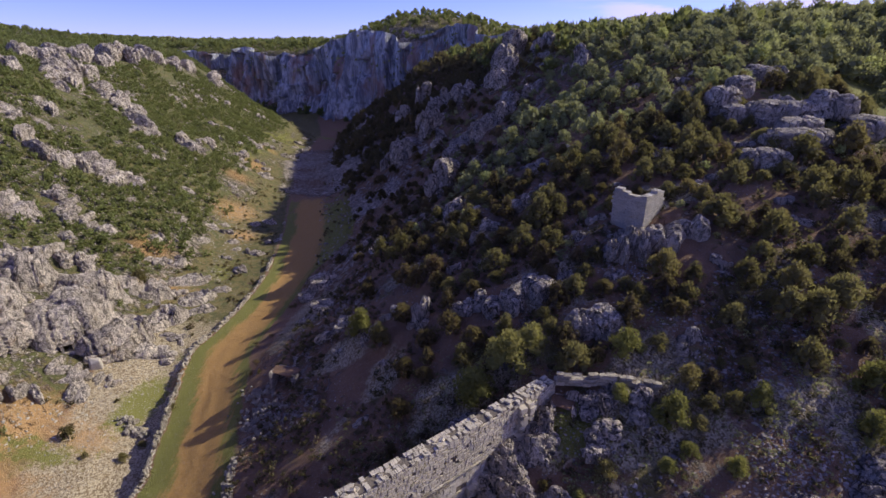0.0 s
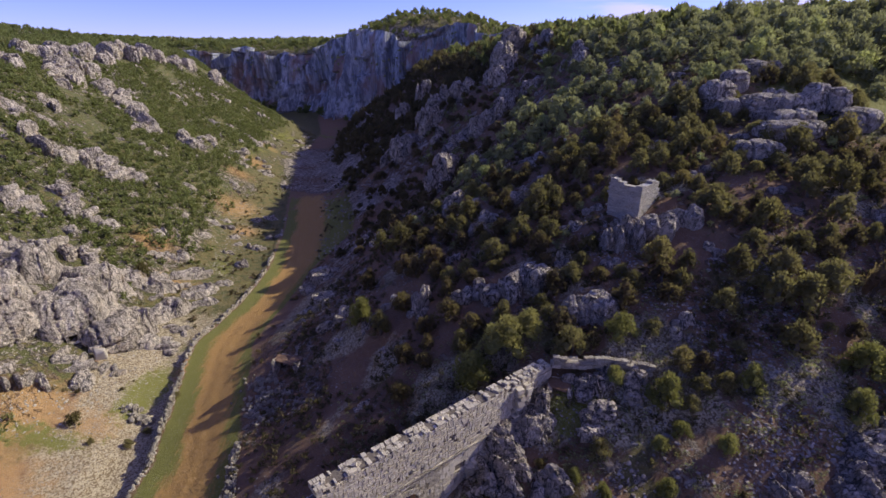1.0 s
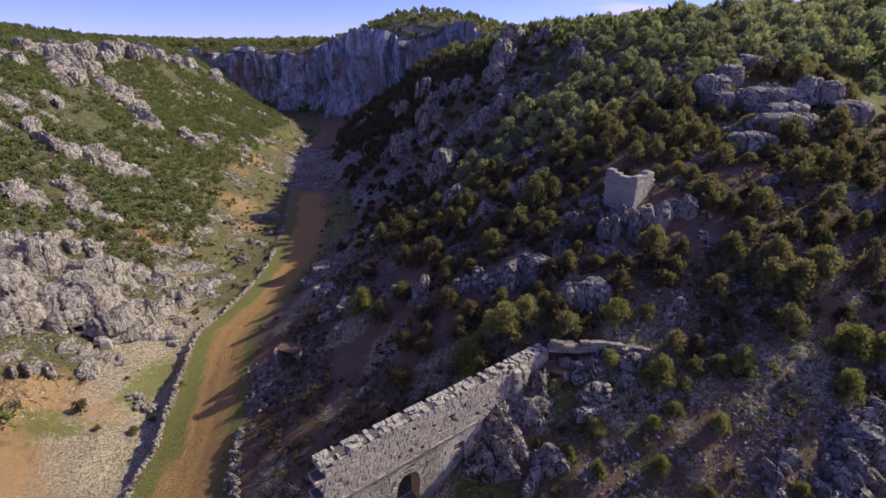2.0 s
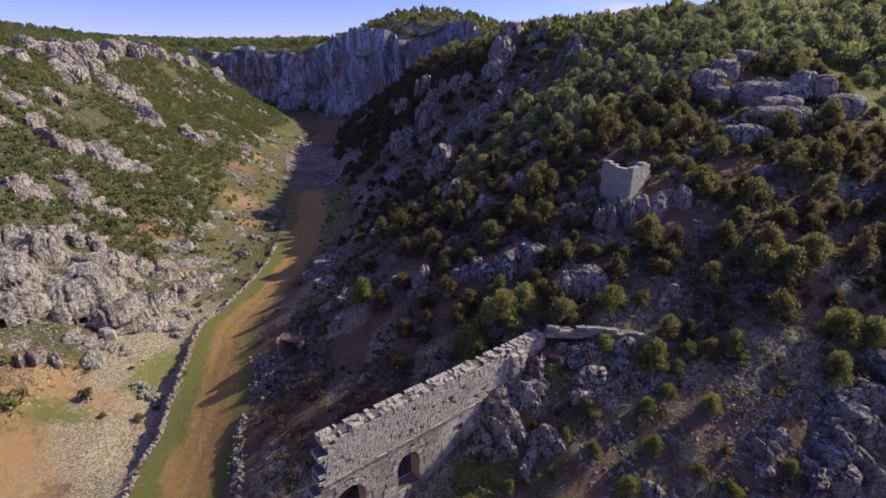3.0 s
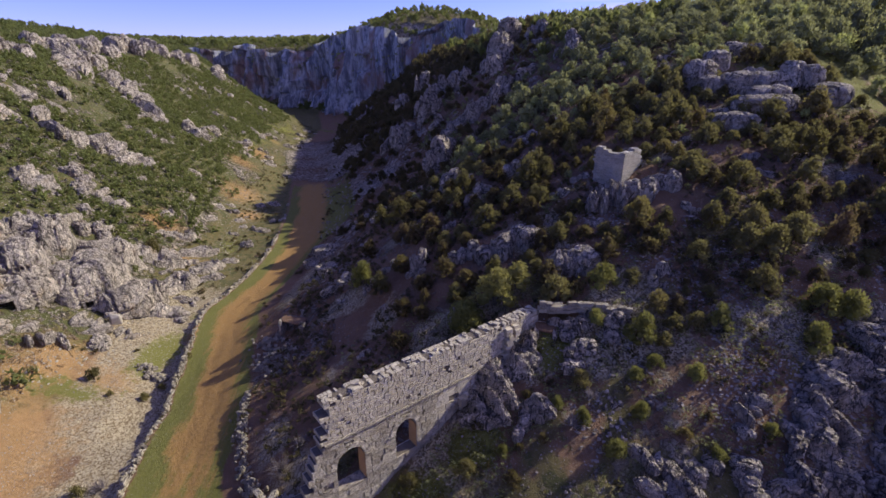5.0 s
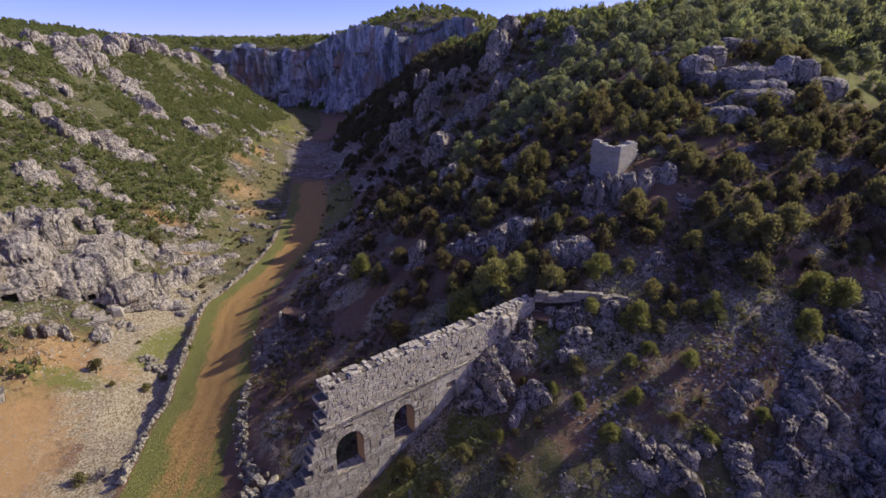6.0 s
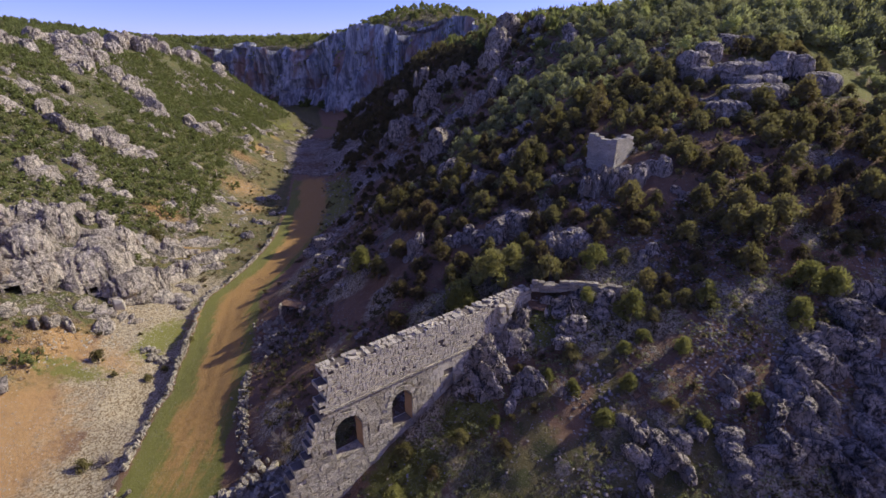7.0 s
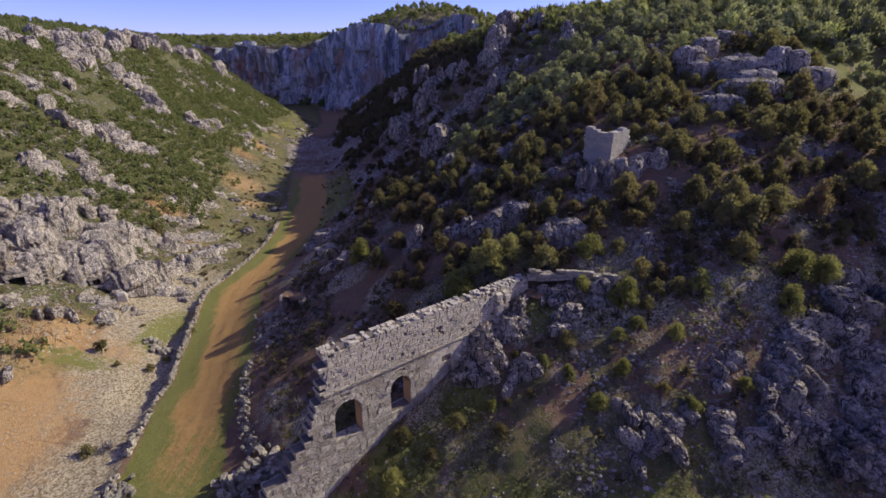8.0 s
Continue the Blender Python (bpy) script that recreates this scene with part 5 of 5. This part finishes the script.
# the shrubs that stand out: x, y, radius, pattern
for x, y, r, k in ((4.8, 31.4, 2.0, 0), (2.4, 30.0, 1.6, 2), (6.6, 32.0, 1.3, 4), (13.2, 30.2, 1.35, 3), (23.8, 26.9, 1.2, 1), (27.4, 25.4, 1.5, 0), (28.8, 25.0, 1.2, 2), (25.6, 23.0, 1.3, 4),
                   (17.2, 21.9, 0.85, 5), (4.3, 19.7, 0.65, 3), (13.2, 20.4, 0.95, 2), (14.5, 25.0, 1.1, 4), (15.0, 23.2, 0.9, 0), (16.4, 27.2, 0.9, 1), (11.9, 27.0, 0.7, 5), (-7.9, 41.4, 1.5, 0),
                   (-5.8, 38.8, 1.2, 1), (-2.2, 16.2, 1.3, 2), (8.2, 21.7, 0.7, 5), (9.6, 20.4, 0.9, 5), (20.2, 25.4, 0.9, 4), (20.5, 18.4, 0.7, 3), (11.2, 18.6, 1.0, 5), (17.1, 17.8, 0.8, 0), (13.6, 22.6, 0.7, 2)):
    plant(PATTERNS[10 + k % 3 if k != 1 else 1], x, y, r * (1.22 if y > 24 else 0.95), srng)
for x, y, r, k in ((-34.2, 35.2, 0.75, 1), (-44.6, 36.2, 1.1, 2), (-46.6, 46.8, 0.8, 0), (-42.6, 62.4, 1.6, 5), (-27.6, 40.6, 0.45, 4), (-28.6, 36.4, 0.5, 5), (-29.2, 34.5, 0.55, 2), (-27.5, 22.5, 0.7, 5), (-31.8, 33.6, 0.4, 0)):
    plant(PATTERNS[k], x, y, r, srng, "low green shrub on the sunlit valley floor")

# shrubs of the shaded hillside
placed_n, tries = 0, 0
while placed_n < 330 and tries < 9000:
    tries += 1
    x, y = srng.uniform(-17, 46), srng.uniform(16, 62)
    z = float(land(x, y, False))
    if z < 2.2:
        continue
    thick = 0.06 + 0.94 * float(smooth(25, 36, y + 0.25 * max(0, -x) + 0.1 * x)) + 0.25 * float(smooth(30, 36, x))
    if x < -4:
        thick *= 0.45 * float(smooth(7, 12, z))
    if x > 36 and y > 46 and y < 62:
        thick *= 0.15
    if srng.random() > thick or fbm(x / 7, y / 7, seed=61, octaves=2) < -0.42:
        continue
    r = srng.uniform(0.85, 1.8) if y > 29 else srng.uniform(0.4, 1.0)
    if not clear(x, y, r) or any((x - a) ** 2 + (y - b) ** 2 < (0.62 * (r + c)) ** 2 for a, b, c in GROWN):
        continue
    dull = srng.random() < 0.30 + 0.45 * float(1 - smooth(4, 14, x))
    plant(PATTERNS[6 + srng.integers(4) if dull else srng.integers(6)], x, y, r * (0.85 if dull else 1.0), srng)
    placed_n += 1
for p in PATTERNS:
    for o in (*p.children, p):
        bpy.data.objects.remove(o)


def thicket(name, label, spots, seed, leaves, leaf, lobes, kinds=5, core=True, flat=1.0, leaf_material=None, zs=None):
    """Many shrubs as one sheet of foliage. spots: x, y, radius, height factor."""
    rng = np.random.default_rng(seed)
    forms = [crown_data(seed + k, leaves, leaf, lobes, 1.0, core, False) for k in range(kinds)]
    spots = np.array(spots)
    zs = land(spots[:, 0], spots[:, 1]) if zs is None else zs
    vs, fs, ts, n = [], [], [], 0
    pick = rng.integers(0, kinds, len(spots))
    for (x, y, r, h), z, k in zip(spots, zs, pick):
        v, f, _ = forms[k]
        a = rng.uniform(0, 6.28)
        c, s = math.cos(a), math.sin(a)
        vs.append(np.stack([x + r * (v[:, 0] * c - v[:, 1] * s), y + r * (v[:, 0] * s + v[:, 1] * c), z - 0.1 * r + r * h * flat * v[:, 2]], 1))
        fs.append(f + n)
        ts.append(np.full(len(v), rng.random()))
        n += len(v)
    ob = big_mesh(name, np.concatenate(vs), np.concatenate(fs), leaf_material or LEAF_FAR, (("tint", np.concatenate(ts)),))
    return tagged(ob, label, "shrubs", kind="stuff")


def scatter(count, box, density, size, seed, spacing=0.6, check=True):
    """Spots in a rectangle of plan where density(x, y) lets them be."""
    rng = np.random.default_rng(seed)
    x, y = rng.uniform(box[0], box[1], count * 6), rng.uniform(box[2], box[3], count * 6)
    ok = rng.random(len(x)) < density(x, y)
    x, y = x[ok], y[ok]
    r = rng.uniform(size[0], size[1], len(x))
    if check:
        for tx, ty, tr in TAKEN:
            ok = (x - tx) ** 2 + (y - ty) ** 2 > (tr * 0.85 + 0.4 * r) ** 2
            x, y, r = x[ok], y[ok], r[ok]
    cell, kept, out = {}, 0, []
    for a, b, c in zip(x, y, r):
        key = (int(a // 2), int(b // 2))
        near = [q for dx in (-1, 0, 1) for dy in (-1, 0, 1) for q in cell.get((key[0] + dx, key[1] + dy), ())]
        if any((a - q[0]) ** 2 + (b - q[1]) ** 2 < (spacing * (c + q[2])) ** 2 for q in near):
            continue
        cell.setdefault(key, []).append((a, b, c))
        out.append((a, b, c, rng.uniform(0.8, 1.25)))
        if len(out) >= count:
            break
    return out


def dense_right(x, y):
    d = 0.35 + 0.65 * smooth(-0.35, 0.1, fbm(x / 9, y / 9, seed=61, octaves=2))
    d = d * smooth(6.0 - 3.5 * smooth(56, 66, y), 12.0 - 5 * smooth(56, 66, y), land(x, y, False) + 3 * fbm(x / 6, y / 6, seed=67, octaves=2))
    d = np.where((x < 46) & (y < 62), 0, d)
    return np.where((x > 36) & (x < 52) & (y > 46) & (y < 66), d * 0.12, d)


slope_spots = [(x, y, r * (1 + 0.45 * float(smooth(38, 60, x))), h) for x, y, r, h in scatter(1500, (-25, 120, 16, 150), dense_right, (1.0, 2.2), 81)]
flank = [q for q in slope_spots if q[0] < 0.55 * (q[1] - 62) and q[1] > 62]
thicket("flank_scrub", "dull brownish scrub between grey pillars on the far flank", [(x, y, 0.72 * r, h) for x, y, r, h in flank], 815, 220, 0.18, 8, leaf_material=LEAF_DULL)


def dense_flank(x, y):
    return smooth(5, 9, x - wall_x(y)) * smooth(1.5, 5, land(x, y, False)) * smooth(112, 124, y - 0.2 * x) * smooth(-0.5, 0.0, fbm(x / 8, y / 8, seed=75, octaves=2)) * (1 - smooth(-24, -12, cliff_distance(x, y)))


thicket("far_flank_scrub", "dark brownish scrub on the steep far flank of the valley", scatter(1500, (-56, 40, 105, 250), dense_flank, (0.7, 1.8), 98, 0.42), 980, 56, 0.32, 4, leaf_material=LEAF_DULL)


def dense_low(x, y):
    return np.where((x < 44) & (y < 58), 0.3, 1.0) * smooth(9, 16, land(x, y, False)) * (1 - 0.85 * np.exp(-((x - 46) / 9) ** 2 - ((y - 57) / 9) ** 2)) * smooth(-0.5, 0.1, fbm(x / 5, y / 5, seed=79, octaves=2))


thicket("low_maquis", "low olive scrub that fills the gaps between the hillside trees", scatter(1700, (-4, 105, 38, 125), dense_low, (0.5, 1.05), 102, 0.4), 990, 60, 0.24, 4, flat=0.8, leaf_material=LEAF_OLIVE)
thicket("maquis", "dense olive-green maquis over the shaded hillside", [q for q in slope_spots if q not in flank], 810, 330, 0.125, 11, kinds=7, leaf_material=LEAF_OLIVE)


def dense_left(x, y):
    d = left_foot(y) - x
    p = fbm(x / 10, y / 14, seed=62, octaves=3)
    bare = smooth(40, 70, y) * 0.6 + 0.4
    d = d - 3 * smooth(90, 120, y)
    return smooth(3.0, 10.0, d) * np.where(d > 8, bare, 0.35 * bare) * smooth(-0.42, 0.02, p + 0.12 * smooth(14, 24, d))


thicket("scrub", "low green scrub between pale rocks on the sunny hillside", scatter(8400, (-135, -33, 30, 235), dense_left, (0.6, 1.45), 82, 0.36), 820, 40, 0.26, 4, flat=0.75)


def dense_far(x, y):
    cd = cliff_distance(x, y)
    z = land(x, y, False)
    rim = smooth(29, 34, z) * 0.9
    return np.clip(rim + 0.5 * smooth(6, 16, cd) * smooth(170, 200, y), 0, 1) * (0.4 + 0.6 * smooth(-0.3, 0.1, fbm(x / 14, y / 14, seed=63, octaves=2)))


thicket("far_woods", "low dark pine and oak woods on the plateau", [(x, y, r * (0.62 if x < -78 else 1.0), h) for x, y, r, h in scatter(4700, (-240, 150, 95, 370), dense_far, (1.1, 2.3), 83, 0.45)], 830, 46, 0.38, 3)


def plateau(x, y):
    return smooth(20, 30, cliff_distance(x, y)) * (0.4 + 0.6 * smooth(-0.2, 0.2, fbm(x / 30, y / 30, seed=69, octaves=2)))


thicket("plateau_woods", "distant dark woods on the tableland beyond the cliffs", scatter(900, (-420, -40, 340, 620), plateau, (2.5, 5.0), 95, 0.4, False), 835, 40, 0.4, 4, flat=0.7)


def dense_cliff(x, y):
    cd = cliff_distance(x, y)
    return smooth(-16, -9, cd) * (1 - smooth(-5, -3, cd)) * smooth(180, 210, y) * 0.7


thicket("cliff_foot_scrub", "dark scrub along the foot of the far cliffs", scatter(260, (-160, 10, 180, 330), dense_cliff, (1.0, 2.2), 84, 0.5, False), 840, 70, 0.5, 5)


lrng = np.random.default_rng(92)
hang = [q for q in LEDGES if lrng.random() < 0.10 + 0.5 * float(smooth(-0.05, 0.3, fbm(q[0] / 9, q[1] / 9, q[2] / 7, seed=93, octaves=2)))]
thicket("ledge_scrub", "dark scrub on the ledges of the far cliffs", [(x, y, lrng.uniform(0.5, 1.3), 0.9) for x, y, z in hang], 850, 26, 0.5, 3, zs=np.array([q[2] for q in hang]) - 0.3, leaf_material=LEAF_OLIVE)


def undergrowth(x, y):
    d = smooth(1.5, 3.0, land(x, y, False)) * smooth(-0.35, 0.1, fbm(x / 4, y / 4, seed=68, octaves=3))
    d = np.where((x > -4) & (x < 18) & (y < 23), 0.15 * d, d)
    return d * np.where((x < -5) & (y < 38), 1.0, np.where(y > 27, 0.85, 0.5))


thicket("undergrowth", "low brown brush and dry stems between the shrubs", scatter(3400, (-17, 46, 14, 80), undergrowth, (0.25, 0.65), 88, 0.4), 880, 26, 0.30, 3, flat=0.8, leaf_material=BRUSH)


def make_twig():
    m = Nodes("grey_twigs", 0.9)
    return m.done(m.mix(m.random(), (0.27, 0.22, 0.20), (0.36, 0.31, 0.27)))


TWIG = make_twig()


def bare_shrub(x, y, r, seed):
    rng = np.random.default_rng(seed)
    thing = empty("bare_shrub", x, y, float(land(x, y)))
    tagged(thing, "leafless grey twiggy bush on stony ground", "shrub", "bare shrubs")
    vs, fs = [], []
    for k in range(90):
        d = rng.normal(0, 1, 3)
        d[2] = abs(d[2]) + 0.5
        d = d / np.linalg.norm(d) * r * rng.uniform(0.6, 1.1)
        bend = rng.normal(0, 0.12 * r, 3)
        a, b = limb([(0, 0, -0.1), tuple(d * 0.5 + bend), tuple(d)], (0.022, 0.016, 0.005), 3)
        fs += [tuple(q + len(vs) for q in g) for g in b]
        vs += a
    mesh_object("branchwork", vs, fs, TWIG, thing)
    a, b = limb([(0, 0, -0.3), (0.02, 0, 0.1), (0.03, 0.02, 0.35 * r)], (0.07, 0.06, 0.03), 6)
    mesh_object("trunk", a, b, BARK, thing)


for k, (x, y, r) in enumerate(((8.9, 20.3, 1.2), (10.4, 22.0, 0.8), (-26.3, 23.2, 1.1), (-11.6, 22.3, 1.3), (-10.4, 24.0, 0.9))):
    bare_shrub(x, y, r, 950 + k)


# ---- loose stones and tufts ----
def scree(name, label, spots, seed, material=None):
    rng = np.random.default_rng(seed)
    spots = np.array(spots)
    zs = land(spots[:, 0], spots[:, 1])
    vs, fs, n = [], [], 0
    for (x, y, r, h), z in zip(spots, zs):
        v, f = ICO[1] if r > 0.12 else OCTA
        p = v * rng.uniform(0.45, 1.25, (len(v), 1)) * r * np.array([1, rng.uniform(0.6, 1), rng.uniform(0.45, 0.8)])
        a = rng.uniform(0, 6.28)
        c, s = math.cos(a), math.sin(a)
        vs.append(np.stack([x + p[:, 0] * c - p[:, 1] * s, y + p[:, 0] * s + p[:, 1] * c, z + p[:, 2] - 0.25 * r], 1))
        fs.append(f + n)
        n += len(v)
    ob = big_mesh(name, np.concatenate(vs), np.concatenate(fs), material or SHADED_STONE)
    return tagged(ob, label, "stones", kind="stuff")


def make_stone(name, dark, light):
    m = Nodes(name, 0.93)
    v = m.coords()
    col = m.mix(m.island(), dark, light)
    col = m.mix(m.ramp(m.noise(v, 5, 5), 0.5, 0.75, 0, 0.5), col, (0.22, 0.21, 0.21))
    return m.done(col)


# one limestone twice: shade and sun of the two slopes put into the colour
SHADED_STONE = make_stone("shaded_loose_limestone", (0.17, 0.135, 0.11), (0.42, 0.35, 0.29))
SUNLIT_STONE = make_stone("sunlit_loose_limestone", (0.24, 0.20, 0.15), (0.52, 0.455, 0.36))


def stones_right(x, y):
    return np.where((x < 16) & (y < 23.5), 0.7, 1.0) * smooth(1.2, 2.5, land(x, y, False)) * smooth(-0.25, 0.2, fbm(x / 5, y / 5, seed=64, octaves=3))


def stones_left(x, y):
    d = left_foot(y) - x
    return smooth(-2, 3, d) * (1 - smooth(14, 40, d)) * smooth(-0.25, 0.15, fbm(x / 6, y / 6, seed=65, octaves=3))


def stones_floor(x, y):
    e = wall_x(y) - x
    return smooth(0.8, 1.6, e) * (1 - smooth(14, 20, e)) * (0.25 + 0.75 * (1 - smooth(40, 60, y))) * smooth(-0.45, 0.1, fbm(x / 4, y / 4, seed=66, octaves=3))


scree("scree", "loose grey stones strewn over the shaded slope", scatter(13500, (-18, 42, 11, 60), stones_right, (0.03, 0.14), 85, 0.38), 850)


def scree_river(x, y):
    path = np.interp(y, (18, 22, 27, 31, 36, 40), (22.5, 20.5, 19.2, 17.2, 15.8, 14.0))
    fan = np.exp(-((x - path) / (1.4 + 1.6 * (1 - smooth(20, 30, y)))) ** 2) + 0.8 * np.exp(-((x - 24.5 - 0.4 * (y - 30)) / 1.8) ** 2) * smooth(24, 27, y) * (1 - smooth(34, 38, y))
    return np.clip(1.1 * fan + 0.35 * np.exp(-((x - 9.5) / 4) ** 2 - ((y - 26) / 2.5) ** 2), 0, 1) * smooth(-0.5, 0.1, fbm(x / 2.5, y / 2.5, seed=77, octaves=2))


scree("lower_rubble", "broken grey limestone rubble on the stony lower slope", scatter(2200, (9, 38, 10, 35), lambda x, y: smooth(-0.15, 0.3, fbm(x / 3.5, y / 3.5, seed=78, octaves=3)), (0.08, 0.27), 101, 0.45, False), 856)
scree("scree_fan", "river of loose pale scree between the shrubs", scatter(5200, (6, 34, 17, 41), scree_river, (0.05, 0.21), 99, 0.42, False), 855)
scree("hillside_stones", "pale loose stones on the sunny slope", scatter(4200, (-75, -28, 28, 110), stones_left, (0.05, 0.24), 86, 0.42), 860, SUNLIT_STONE)
scree("stream_bed_stones", "pale cobbles in the dry stream bed", scatter(12000, (-48, -22, 13, 75), stones_floor, (0.03, 0.115), 87, 0.34), 870, SUNLIT_STONE)


def stones_toe(x, y):
    e = x - wall_x(y)
    return smooth(7, 9, e) * smooth(56, 66, y) * (1 - smooth(7, 11, land(x, y, False))) * smooth(-0.3, 0.2, fbm(x / 6, y / 6, seed=71, octaves=3))


def tufts_floor(x, y):
    e = wall_x(y) - x
    return smooth(0.5, 1.5, np.abs(e + 3.5) - 3.5) * (1 - smooth(1.8, 3.2, land(x, y, False))) * smooth(-0.1, 0.25, fbm(x / 5, y / 5, seed=72, octaves=3)) * np.where((e > 0) & (y < 50), 0.12, 1.0)


scree("toe_rubble", "grey rubble strewn along the toe of the shaded slope", scatter(1100, (-45, 4, 56, 150), stones_toe, (0.12, 0.45), 89, 0.45, False), 890)
thicket("floor_tufts", "dry olive tufts and low cushions on the valley floor", scatter(1500, (-75, -14, 26, 215), tufts_floor, (0.2, 0.65), 91, 0.5), 910, 40, 0.3, 4, flat=0.55, leaf_material=LEAF_DULL)


def tufts_slope(x, y):
    return np.where((x < 15) & (y < 23), 0.9, 1.0) * smooth(1.5, 3, land(x, y, False)) * smooth(-0.35, 0.15, fbm(x / 3, y / 3, seed=74, octaves=3)) * (1 - 0.6 * smooth(24, 30, y))


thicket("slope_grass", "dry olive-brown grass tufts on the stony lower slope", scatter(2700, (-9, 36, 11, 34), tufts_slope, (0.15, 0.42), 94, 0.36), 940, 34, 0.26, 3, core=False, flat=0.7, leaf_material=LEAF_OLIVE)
